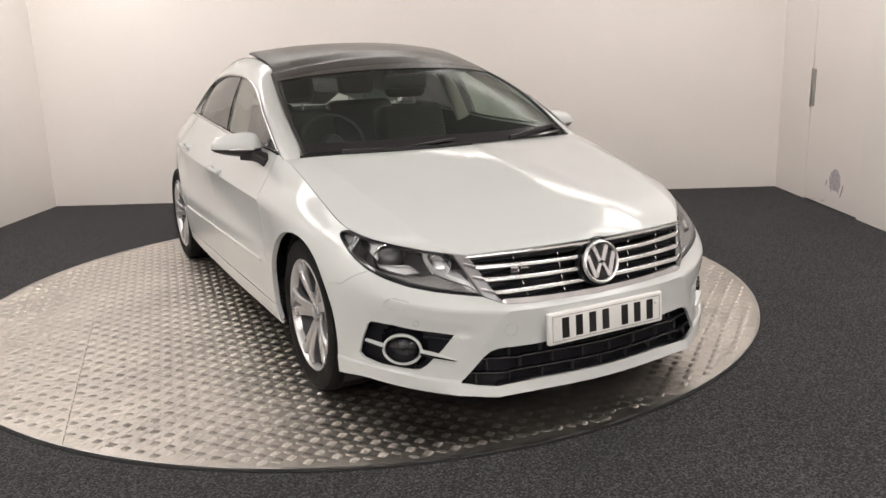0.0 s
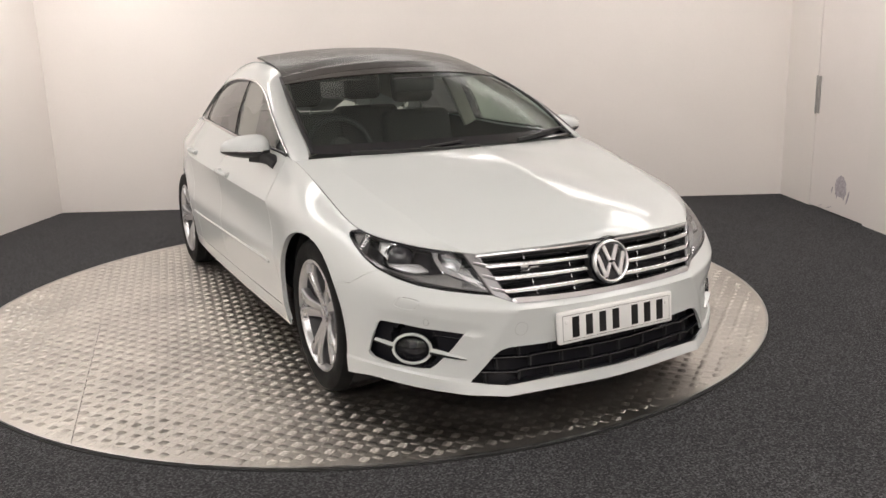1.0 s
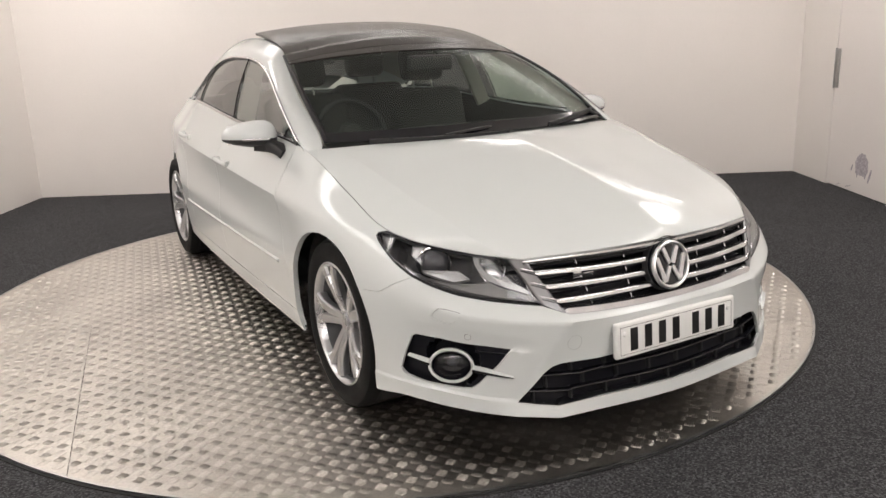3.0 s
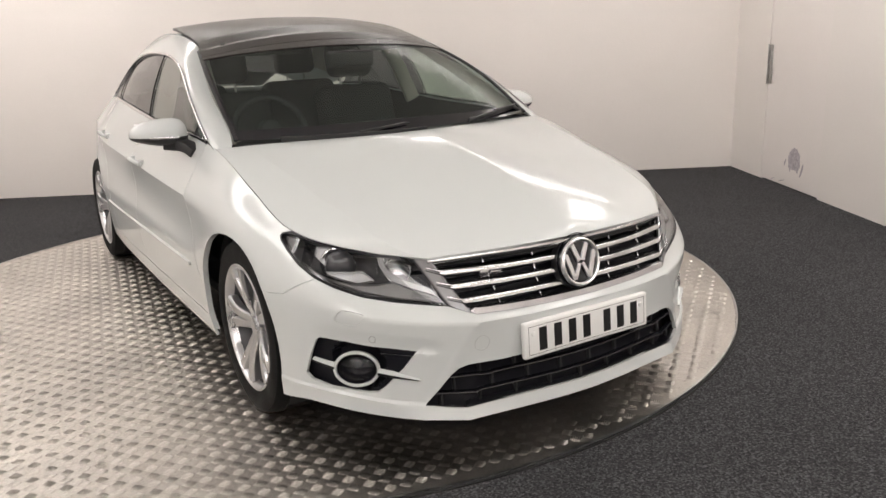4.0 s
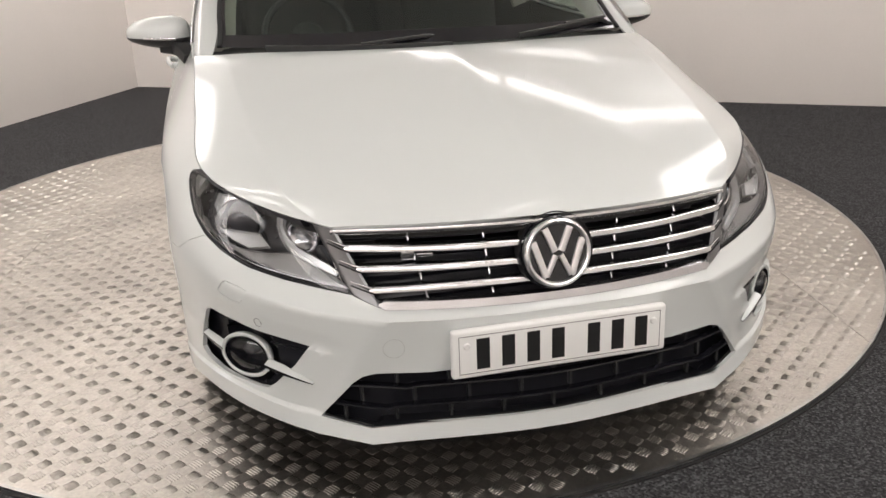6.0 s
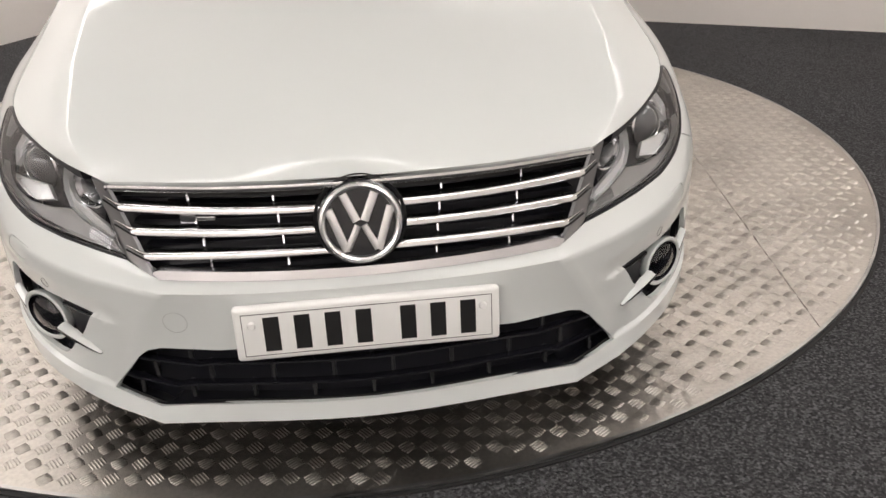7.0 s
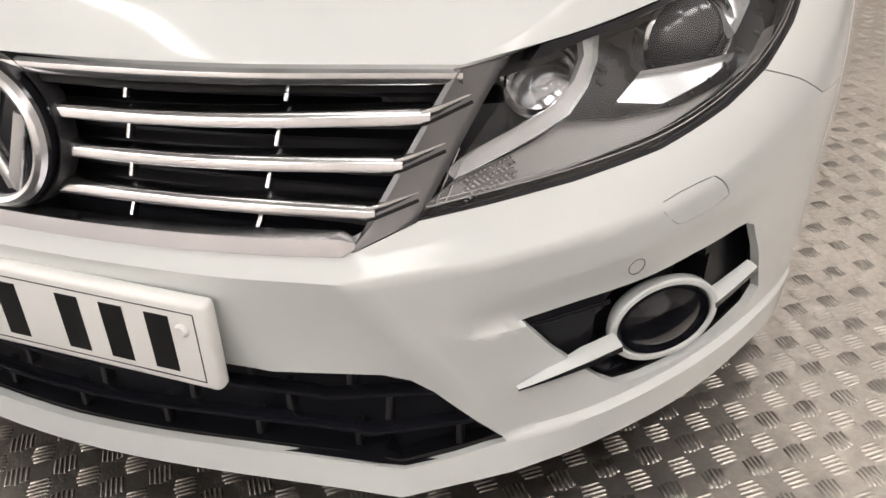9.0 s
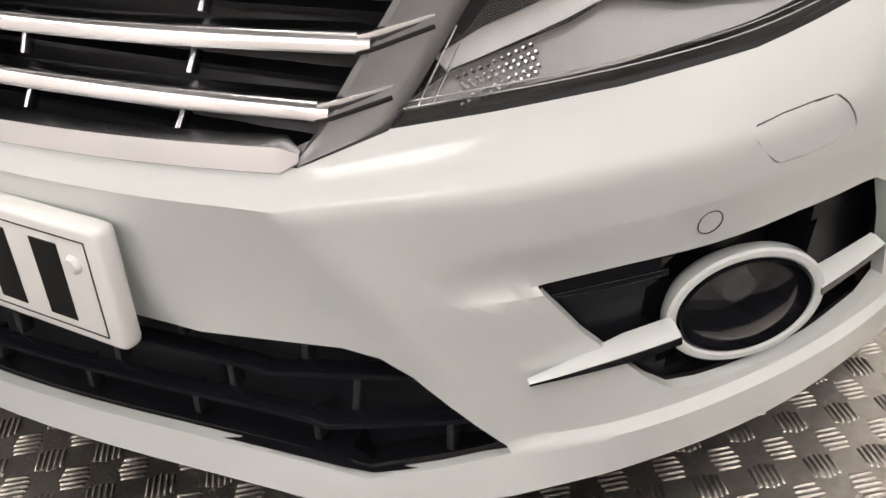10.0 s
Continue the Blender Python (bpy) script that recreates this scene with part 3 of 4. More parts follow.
def arc(cy, r, a0, a1, n=22):
    return [(cy + r * math.cos(radians(a0 + (a1 - a0) * i / n)), .322 + r * math.sin(radians(a0 + (a1 - a0) * i / n))) for i in range(n + 1)]


ARCH_F = arc(.0, .353, -22, 180) + [(-.345, .17), (-.345, .05), (.33, .05)]
ARCH_R = arc(2.711, .353, -22, 202) + [(2.38, .05), (3.04, .05)]
for b in (skin, liner):
    bmesh.ops.delete(b, geom=knife(b, ARCH_F, Y, Z, FLANK), context="FACES")
    bmesh.ops.delete(b, geom=knife(b, ARCH_R, Y, Z, FLANK), context="FACES")
    bmesh.ops.delete(b, geom=knife(b, GRILLE, X, Z, NOSE), context="FACES")
lens = lift(skin, knife(skin, LAMP, DIAG, Z, lambda c: c.y < -.2 and c.x > .3))
bmesh.ops.delete(liner, geom=knife(liner, LAMP, DIAG, Z, lambda c: c.y < -.2 and c.x > .3), context="FACES")
for b in (skin, liner):
    bmesh.ops.delete(b, geom=knife(b, LOWER, X, Z, NOSE), context="FACES")
    bmesh.ops.delete(b, geom=knife(b, FOG, DIAG, Z, lambda c: c.y < -.2 and c.x > .3), context="FACES")
# A shallow chamfer leads into the fog lamp recess.
CHAMFER = ([-.20, -.128, 0, .134, .24], [.427, .441, .457, .476, .47])
knife(skin, list(zip(*CHAMFER)) + [(.24, .39), (-.10, .3915), (-.169, .3865), (-.20, .395)], DIAG, Z, lambda c: c.y < -.2 and c.x > .3)
skin.normal_update()
moves = []
for v in skin.verts:
    s, z = v.co.dot(DIAG), v.co.z
    if v.co.y < -.25 and v.co.x > .4 and -.20 < s < .24 and .37 < z < .48:
        top = float(np.interp(s, *CHAMFER))
        low = float(np.interp(s, [-.19, -.169, -.10, .3], [.400, .3865, .3915, .38]))
        k = min(max((s + .20) / .05, 0), 1) * min(max((.24 - s) / .06, 0), 1) * min(max((top - z) / .042, 0), 1) * min(max((z - low) / .006, 0), 1)
        moves.append((v, -v.normal * .007 * k))
for v, d in moves:
    v.co += d
# Shut lines.
for line, ax, keep in (
    ([(-.50, .62), (-.435, .584), (-.385, .549), (-.30, .540)], Y, FLANK),
    ([(.30, .15), (.335, .30), (.40, .47), (.475, .66), (.505, .77), (.505, .96)], Y, FLANK),
    ([(1.40, .279), (1.45, .50), (1.465, .70), (1.465, 1.0)], Y, FLANK),
    ([(2.10, .279), (2.14, .40), (2.24, .62), (2.33, .80), (2.36, 1.06)], Y, FLANK),
    ([(.325, .279), (2.36, .279)], Y, FLANK),
):
    bmesh.ops.delete(skin, geom=knife(skin, strip_poly(line, .0016 if line[0][0] < 0 else .0036), ax, Z, keep), context="FACES")
WASH = smooth_poly([(.040, .511), (.048, .517), (.104, .526), (.114, .525), (.137, .500), (.136, .492), (.074, .481), (.062, .484)], 3)
SENSOR = [(.020 + .010 * math.cos(i * math.pi / 8), .437 + .0115 * math.sin(i * math.pi / 8)) for i in range(16)]
caps = []
for name, poly, a, both in (("washer_cover", WASH, DIAG, True),):
    keep = (lambda c: c.y < -.2 and c.x > .5) if a is DIAG else NOSE
    cap = lift(skin, knife(skin, poly, a, Z, keep))
    rest = knife(cap, inset_poly(poly, .0011), a, Z)
    bmesh.ops.delete(cap, geom=[f for f in cap.faces if f not in rest], context="FACES")
    caps.append((name, cap, both))

# Each loose panel becomes a part.
skin.faces.ensure_lookup_table()
todo, panels = set(skin.faces), []
while todo:
    seed = todo.pop()
    group, edge = [seed], [seed]
    while edge:
        f = edge.pop()
        for e in f.edges:
            for g in e.link_faces:
                if g in todo:
                    todo.discard(g)
                    group.append(g)
                    edge.append(g)
    panels.append(group)


groups = sorted(panels, key=len, reverse=True)
for group in groups:
    c = sum((f.calc_center_median() for f in group), Vector()) / len(group)
    if len(group) < 6 and c.y > -.2:
        continue
    panel = bmesh.new()
    seen = {}
    for f in group:
        vs = []
        for v in f.verts:
            if v not in seen:
                seen[v] = panel.verts.new(v.co)
            vs.append(seen[v])
        panel.faces.new(vs)
    nose = any(v.co.x < .01 and v.co.y < 0 for v in panel.verts)
    name = "front_bumper" if nose else "rear_quarter" if c.y > 2.3 else "sill" if c.z < .275 and c.y > .2 else "front_wing" if c.y < .4 else "front_door" if c.y < 1.45 else "rear_door"
    if nose:
        other = flipped(panel)
        me = bpy.data.meshes.new("tmp")
        other.to_mesh(me)
        other.free()
        panel.from_mesh(me)
        bpy.data.meshes.remove(me)
        bmesh.ops.remove_doubles(panel, verts=[v for v in panel.verts if abs(v.co.x) < .003], dist=.0008)
        rim_in(panel, .012)
        part(name, panel, PAINT, car, "white painted bumper with deep lower grille", sharp=46)
    else:
        rim_in(panel, .010)
        pair(name, panel, PAINT, car)
pair("inner_skin", liner, LINER, car, "dark body cavity")
bm = bmesh.new()
sweep(bm, [corner(s, z, -.0034 + (z - .437) * .13) for s, z in SENSOR], ring_prof(.0005, 6), up=Y, closed=True)
pair("parking_sensor", bm, SATIN, car, "round parking sensor outline")
bm = bmesh.new()
sweep(bm, [front(-.383 + .024 * math.cos(i * math.pi / 16), .408 + .025 * math.sin(i * math.pi / 16), .0002) for i in range(32)], ring_prof(.0004, 6), up=Y, closed=True)
part("tow_cover", bm, SEAMGREY, car, "round tow eye cover outline")
for name, cap, both in caps:
    shifted(cap, -.0006)
    rim_in(cap, .004)
    if both:
        pair(name, cap, PAINT, car)
    else:
        part(name, flipped(cap), PAINT, car)
        cap.free()

# Wheel housings behind the arches.
for cy in (0, 2.711):
    bm = bmesh.new()
    pts = arc(cy, .372, -30, 210, 24)
    grid(bm, [[(x, y, z) for y, z in pts] for x in (.84, .80, .56)])
    bm.faces.new([bm.verts.new((.56, y, z)) for y, z in pts])
    pair("wheel_housing", bm, LINER, car)
    bm = bmesh.new()
    pts = arc(cy, .353, -20 if cy else -18, 180 if not cy else 200, 30)
    rows = [[side(y, max(z, .2), .001) for y, z in pts], [side(y, max(z, .2), -.02) for y, z in pts]]
    grid(bm, rows)
    pair("arch_lip", bm, PAINT, car)

# ---- bonnet ----
MID = [(0, -.790, .684), (0, -.765, .706), (0, -.66, .753), (0, -.42, .824), (0, -.12, .894), (0, .10, .933), (0, .165, .941)]


def crease(v):
    """How far out the bonnet's crease lies."""
    return float(spline([(1 - .012,), (.945,), (.885,), (.83,), (.808,), (.815,), (.845,), (.87,)], v * 7)[0])


def bonnet(u, v):
    """From the middle (u 0) to the shut line (u 1), nose (v 0) to screen (v 1)."""
    front_edge = lambda q: along(TOP_EDGE, 2 * q)
    outer = lambda q: along(TOP_EDGE, 2 + 5.95 * q)
    middle = lambda q: spline(MID, 6 * q)
    end = outer(1)
    rear = lambda q: np.array([end[0] * q, .165 + (end[1] - .165) * q ** 1.9, .942 + (end[2] - .942) * q ** 3])
    w = v ** .8
    p = (1 - w) * front_edge(u) + w * rear(u) + (1 - u) * middle(v) + u * outer(v)
    p -= (1 - u) * (1 - w) * middle(0) + u * (1 - w) * outer(0) + (1 - u) * w * middle(1) + u * w * outer(1)
    # a soft dome across, and the crease from the grille's corner to the screen pillar
    c = crease(v)
    fade = math.sin(math.pi * min(max(v, 0), 1)) ** .5 if 0 < v < 1 else 0
    up, down = min(v / .26, 1), min((1 - v) / .16, 1)
    tall = up * up * (3 - 2 * up) * down * down * (3 - 2 * down)
    ridge = max(0, 1 - (c - u) / .36) ** 1.7 if u < c else (1 - u) / (1.0001 - c) * (1 + .55 * (u - c) / (1.0001 - c))
    p[2] += .024 * tall * ridge + fade * .012 * (1 - u * u)
    return Vector(p)


NV = 56
VS = [(i / NV) ** 1.25 for i in range(NV + 1)]
bm = bmesh.new()
def across(v):
    """Places across the bonnet, close together beside the crease."""
    c = crease(v)
    return [c * j / 32 for j in range(32)] + [c - .006, c, c + .006 * (1 - c) * 8] + [c + (1 - c) * (.1 + .9 * j / 9) for j in range(1, 10)]


half = [[bonnet(min(u, .9965), max(v, .004)) for u in across(max(v, .004))] for v in VS]
rows = [[Vector((-p.x, p.y, p.z)) for p in r[:0:-1]] + r for r in half]
grid(bm, rows)
bmesh.ops.recalc_face_normals(bm, faces=bm.faces)
if sum(f.normal.z for f in bm.faces) < 0:
    bmesh.ops.reverse_faces(bm, faces=bm.faces)
rim_in(bm, .014)
part("bonnet", bm, PAINT, car, "white bonnet with two creases")
bm = bmesh.new()
grid(bm, [[p - Z * .03 - (Vector((p.x, 0, 0)) * .03) for p in r] for r in rows])
part("bonnet_underside", bm, LINER, car)

# ---- glasshouse ----
PILLAR_OUT = [(.788, .36, .890), (.793, .47, .945), (.768, .75, 1.085), (.718, 1.05, 1.200), (.688, 1.3, 1.250), (.676, 1.6, 1.272), (.680, 1.97, 1.260), (.697, 2.27, 1.19), (.745, 2.585, 1.03), (.66, 3.1, .985)]
PILLAR_IN = [(.755, .34, .890), (.722, .405, .942), (.690, .74, 1.104), (.629, 1.07, 1.256), (.598, 1.2, 1.304), (.590, 1.6, 1.362), (.585, 2.0, 1.348), (.57, 2.5, 1.265), (.555, 2.9, 1.16), (.53, 3.25, 1.072)]


def pillar(t, w):
    """The body-coloured roof rail between the window's upper edge (w 0) and the screen or roof (w 1)."""
    a, b = Vector(spline(PILLAR_OUT, t)), Vector(spline(PILLAR_IN, t))
    k = math.sin(math.pi * w)
    return a.lerp(b, w) + Vector((.55, -.15 if t < 4 else 0, .6)) * .016 * k


bm = bmesh.new()
grid(bm, [[pillar(i / 6, j / 8) for j in range(9)] for i in range(55)])
rim_in(bm, .008)
pair("roof_rail", bm, PAINT, car, "white roof rail and screen pillar")

BELT = [along(TOP_EDGE, 7.9 + i * .05) for i in range(70)]
BY = [p[1] for p in BELT]


def belt(y):
    return Vector((float(np.interp(y, BY, [p[0] for p in BELT])), y, float(np.interp(y, BY, [p[2] for p in BELT]))))


ARC = [spline(PILLAR_OUT, i / 20) for i in range(20, 170)]
AY = [p[1] for p in ARC]


def arch(y):
    return Vector((float(np.interp(y, AY, [p[0] for p in ARC])), y, float(np.interp(y, AY, [p[2] for p in ARC]))))


def pane(y0, y1, lean0, lean1, inset):
    """A side window between two uprights that lean back by so much from foot to head."""
    rows = []
    for i in range(25):
        q = i / 24
        row = []
        for j in range(13):
            w = j / 12
            y = (y0 + lean0 * w) * (1 - q) + (y1 + lean1 * w) * q
            a, b = belt(y), arch(y)
            if b.z < a.z + .002:
                b = a.copy()
            p = a.lerp(b, w)
            p.x += .012 * math.sin(math.pi * w) - inset
            row.append(p)
        rows.append(row)
    return rows


for name, y0, y1, l0, l1, m in (("front_window", .46, 1.457, 0, .05, SIDEGLASS), ("rear_window", 1.463, 2.274, .05, -.10, PRIVACY), ("quarter_window", 2.282, 2.55, -.10, -.12, PRIVACY)):
    bm = bmesh.new()
    grid(bm, pane(y0, y1, l0, l1, .006))
    for ob in pair(name, bm, m, car):
        ob.visible_shadow = False
for y, l, w in ((1.46, .05, .010), (2.278, -.10, .014)):
    bm = bmesh.new()
    grid(bm, [[r + X * .003 for r in row] for row in (pane(y - w / 2, y + w / 2, l, l, .006)[0], pane(y - w / 2, y + w / 2, l, l, .006)[-1])])
    rim_in(bm, .004)
    pair("window_post", bm, BLACK, car, "gloss black window post")
bm = bmesh.new()
path = [arch(y) + Vector((.004, 0, .002)) for y in np.linspace(.475, 2.565, 70)]
sweep(bm, path, rect_prof(.010, .013, .003), up=lambda i: Vector((.75, 0, .66)))
pair("window_trim", bm, CHROME, car, "bright chrome strip over the side windows")
bm = bmesh.new()
path = [arch(y) + Vector((-.006, 0, -.008)) for y in np.linspace(.475, 2.565, 70)]
sweep(bm, path, rect_prof(.012, .012, .003), up=lambda i: Vector((.75, 0, .66)))
pair("window_seal", bm, SATIN, car)
bm = bmesh.new()
path = [belt(y) + Vector((.003, 0, .006)) for y in np.linspace(.52, 2.56, 60)]
sweep(bm, path, rect_prof(.012, .014, .003))
pair("waist_trim", bm, CHROME, car, "bright strip along the waistline")


bm = bmesh.new()
grid(bm, [[belt(.485 + .175 * q).lerp(arch(.485 + .10 * q), w) + X * .004 for w in (0, .25, .5, .75, 1)] for q in [i / 6 for i in range(7)]])
rim_in(bm, .006)
pair("mirror_sail", bm, SATIN, car, "black corner piece behind the door mirror")


def screen_pt(u, v, lift_by=0.0):
    """Windscreen: u from -1 to 1 across, v from foot to head."""
    k = abs(u)
    foot = Vector((.706 * u, .185 + .205 * k ** 2.2, .948 - .004 * k))
    head = Vector((.612 * u + .018 * u * math.sin(math.pi * min(v, 1)) / max(v, .2), 1.015 + .11 * k ** 2, 1.346 - .068 * k ** 2.2))
    p = foot.lerp(head, v)
    b = math.sin(math.pi * v) * .026
    return p + Vector((0, -.4, .9)) * (b + lift_by)


bm = bmesh.new()
grid(bm, [[screen_pt(-1 + 2 * i / 40, j / 24) for i in range(41)] for j in range(25)])
wind = part("windscreen", bm, SCREEN, car, "clear slightly green windscreen")
wind.visible_shadow = False
bm = bmesh.new()
rim = []
for k in range(160):
    q = k / 160 * 4
    u, v = ((-1 + 2 * q, 0), (1, q - 1), (1 - 2 * (q - 2), 1), (-1, 1 - (q - 3)))[int(q)]
    rim.append((u, v))
grid(bm, [[screen_pt(u, v, .002) for u, v in rim] + [screen_pt(*rim[0], .002)], [screen_pt(u * .978, .08 + v * .885, .002) for u, v in rim] + [screen_pt(rim[0][0] * .978, .08 + rim[0][1] * .885, .002)]])
part("windscreen_border", bm, BLACK, wind, "black printed border", sharp=0)
for s in (-1, 1):
    bm = bmesh.new()
    sweep(bm, [screen_pt(s * 1.004, i / 20, .003) for i in range(21)], rect_prof(.016, .01, .003), up=lambda i: Vector((0, -.4, .9)))
    part("screen_seal", bm, SATIN, wind)
bm = bmesh.new()
grid(bm, [[bonnet(min(j / 20, .93), 1) + Vector((0, y, z)) for j in range(21)] for y, z in ((-.015, -.012), (.05, .004))])
other = flipped(bm)
part("scuttle", bm, SATIN, car)
part("scuttle", other, SATIN, car)

ROOF_MID = [(1.015, 1.346), (1.15, 1.378), (1.35, 1.398), (1.62, 1.408), (2.0, 1.400), (2.3, 1.375), (2.52, 1.335), (2.9, 1.23), (3.25, 1.105)]
RAIL = [spline(PILLAR_IN, i / 15) for i in range(15, 136)]
RY = [p[1] for p in RAIL]


def roof(u, y, up=0.0):
    """Roof skin: y on the middle line; the sides lie a little further back."""
    k = abs(u)
    ys = y + .105 * k * k * max(0, min(1, (2.6 - y) / 1.5))
    x = float(np.interp(ys, RY, [p[0] for p in RAIL]))
    ze = float(np.interp(ys, RY, [p[2] for p in RAIL]))
    zm = float(np.interp(y, [p[0] for p in ROOF_MID], [p[1] for p in ROOF_MID]))
    return Vector((x * u, ys, ze + (zm - ze) * (1 - k ** 2.3) + up))


def roof_sheet(y0, y1, n, up=lambda q: 0.0, wide=1.0):
    bm = bmesh.new()
    grid(bm, [[roof((-1 + 2 * i / 40) * wide, y0 + (y1 - y0) * j / n, up(j / n)) for i in range(41)] for j in range(n + 1)])
    return bm


# The dark glass roof reaches forward over the head of the screen.
US = [-1 + 2 * i / 40 for i in range(41)]
bm = bmesh.new()
grid(bm, [[screen_pt(u, (.815 + .045 * u * u) * (1 - j / 4) + .893 * j / 4, .005) for u in US] for j in range(5)])
rim_in(bm, .006)
part("roof_front_strip", bm, ROOFGLASS, car, "dark glass strip over the windscreen")
bm = bmesh.new()
grid(bm, [[screen_pt(u, .898 + .092 * j / 6, .005 + .003 * j / 6) for u in US] for j in range(7)] + [[roof(u * .995, 1.028 + .572 * j / 24, .006 + .026 * j / 24) for u in US] for j in range(25)])
rim_in(bm, .012)
part("sunroof", bm, ROOFGLASS, car, "dark glass sunroof tilted up at the rear")
bm = roof_sheet(1.137, 1.612, 12, lambda q: -.006)
part("sunroof_frame", bm, GAP, car, "dark opening under the raised sunroof")
bm = roof_sheet(1.13, 1.60, 12, lambda q: -.02)
part("roof_lining", bm, CREAM, car, "pale roof lining")
bm = roof_sheet(1.605, 2.50, 24)
rim_in(bm, .01)
part("roof", bm, PAINT, car, "white rear roof")
bm = roof_sheet(2.51, 3.24, 20, wide=.985)
back = part("rear_screen", bm, PRIVACY, car, "tinted rear window")
back.visible_shadow = False
bm = bmesh.new()
grid(bm, [[roof(u, 3.24).lerp(Vector((0, 3.80, .96)) + Vector((.50 * u, -.3 * u * u, .015)), j / 8) for u in [-1 + i / 10 for i in range(21)]] for j in range(9)])
part("boot_lid", bm, PAINT, car)

# ---- grille ----
def edge_x(z, inner=True):
    """Where the grille's slanting end cheek lies at height z."""
    k = (z - .508) / (.668 - .508)
    return (.405 if inner else .456) + (.082 if inner else .075) * k


def eased(pts, rounds=40):
    """A line of points with its bends smoothed out, its ends kept."""
    pts = [Vector(p) for p in pts]
    for _ in range(rounds):
        pts = pts[:1] + [(a + b * 2 + c) / 4 for a, b, c in zip(pts, pts[1:], pts[2:])] + pts[-1:]
    return pts


grille = part("grille", (lambda b: (grid(b, [[front(x, z, -.05) for x in [-.55 + .05 * i for i in range(23)]] for z in (.49, .55, .62, .69)]), b)[1])(bmesh.new()), PITCH, car, "wide chrome barred radiator grille")
BAR = [(-.014, -.0065), (.006, -.0078), (.0096, -.0066), (.0105, -.0048), (.0090, .0032), (.0060, .0062), (.002, .0076), (-.014, .0078)]
for z in (.6265, .584, .541):
    xe = edge_x(z) + .002
    bm = bmesh.new()
    sweep(bm, eased([front(-xe + 2 * xe * i / 60, z, -.006) for i in range(61)]), BAR)
    part("grille_bar", bm, CHROME, grille, "polished horizontal bar")
def rim_pt(t, dz, dy):
    p = along(TOP_EDGE, abs(t))
    return Vector((p[0] if t >= 0 else -p[0], p[1] + dy, p[2] + dz))


bm = bmesh.new()
sweep(bm, [rim_pt(-2 + 4 * i / 80, -.0125, .004) for i in range(81)], rect_prof(.016, .015, .005))
part("grille_frame", bm, CHROME, grille, "bright grille surround")
bm = bmesh.new()
xe = edge_x(.508) + .004
sweep(bm, eased([front(-xe + 2 * xe * i / 60, .4985 + .0125 * abs(-1 + i / 30) ** 2, .002) for i in range(61)], 20), [(-.012, -.0115), (.007, -.0115), (.0095, -.009), (.0035, .0080), (-.012, .0105)], taper=lambda q: 1 - .7 * max(0, abs(2 * q - 1) - .97) / .03)
part("grille_frame", bm, SILVER, grille, "bright grille surround")
# dark shelves behind the bars
for z in (.648, .606, .563, .521):
    bm = bmesh.new()
    xe = edge_x(z)
    sweep(bm, eased([front(-xe + 2 * xe * i / 40, z, -.042) for i in range(41)]), rect_prof(.03, .004))
    part("grille_shelf", bm, PITCH, grille)
for row, (z, hs) in enumerate(((.6495, .014), (.6055, .013), (.563, .012), (.521, .011))):
    for x in (-.335, -.165, .165, .335):
        xx = x * (1 - .035 * row)
        bm = bmesh.new()
        a, b = front(xx, z + hs * .8, -.020), front(xx * .992, z - hs * .6, -.014)
        sweep(bm, [a, b], rect_prof(.0045, .010, .001), up=Y)
        part("grille_peg", bm, SILVER, grille)
bm = bmesh.new()
rows = []
for i in range(25):
    z = .506 + (.680 - .506) * i / 24
    xi, xo = edge_x(z), edge_x(z, False)
    if z < .527:
        xo = xi + (xo - xi) * max(.02, (z - .503) / .024)
    rows.append([front(xi + (xo - xi) * j / 8, z, .001 - .004 * (j in (0, 8))) for j in range(9)])
grid(bm, rows)
rim_in(bm, .016)
pair("grille_cheek", bm, CHEEK, grille, "brushed slanting end piece")
for z in (.6265, .584, .541):
    xi, xo = edge_x(z) - .006, edge_x(z, False) - .010
    bm = bmesh.new()
    sweep(bm, [front(xi + (xo - xi) * i / 10, z + .012 * i / 10, -.0012) for i in range(11)], rect_prof(.008, .0105, .003), taper=lambda q: 1 - .5 * q)
    pair("cheek_rib", bm, CHROME, grille)
    bm = bmesh.new()
    sweep(bm, [front(xi + (xo - xi) * i / 10, z - .0085 + .014 * i / 10, .0015) for i in range(11)], rect_prof(.004, .0025))
    pair("cheek_groove", bm, GAP, grille)
# small chrome mark of two plain shapes
bm = bmesh.new()
for x0, x1, z0, z1 in ((-.350, -.320, .5985, .6215), (-.316, -.280, .606, .615)):
    box(bm, (x1 - x0, .006, z1 - z0), Matrix.Translation(front((x0 + x1) / 2, (z0 + z1) / 2, -.010)) @ pose(0, 0, 0, 0, 0, -8), .002)
part("trim_mark", bm, CHROME, grille, "small chrome mark")

BADGE = Matrix.Translation((0, -.812, .598)) @ pose(0, 0, 0, 90 - 11, 0, 0)
bm = bmesh.new()
lathe(bm, [(0, -.03), (.0835, -.03), (.0835, .002), (.078, .006), (0, .006)], BADGE, 56)
emblem = part("emblem", bm, BLACK, car, "round chrome emblem on a black dish")
bm = bmesh.new()
lathe(bm, [(.0665, .004), (.0685, .013), (.0735, .0155), (.0785, .012), (.0805, .003)], BADGE, 64)
part("ring", bm, EMBLEM, emblem)
bm = bmesh.new()
lathe(bm, [(.082, -.01), (.090, -.004), (.0905, -.03)], BADGE @ pose(0, .004, 0), 56)
part("dish", bm, SATIN, emblem)
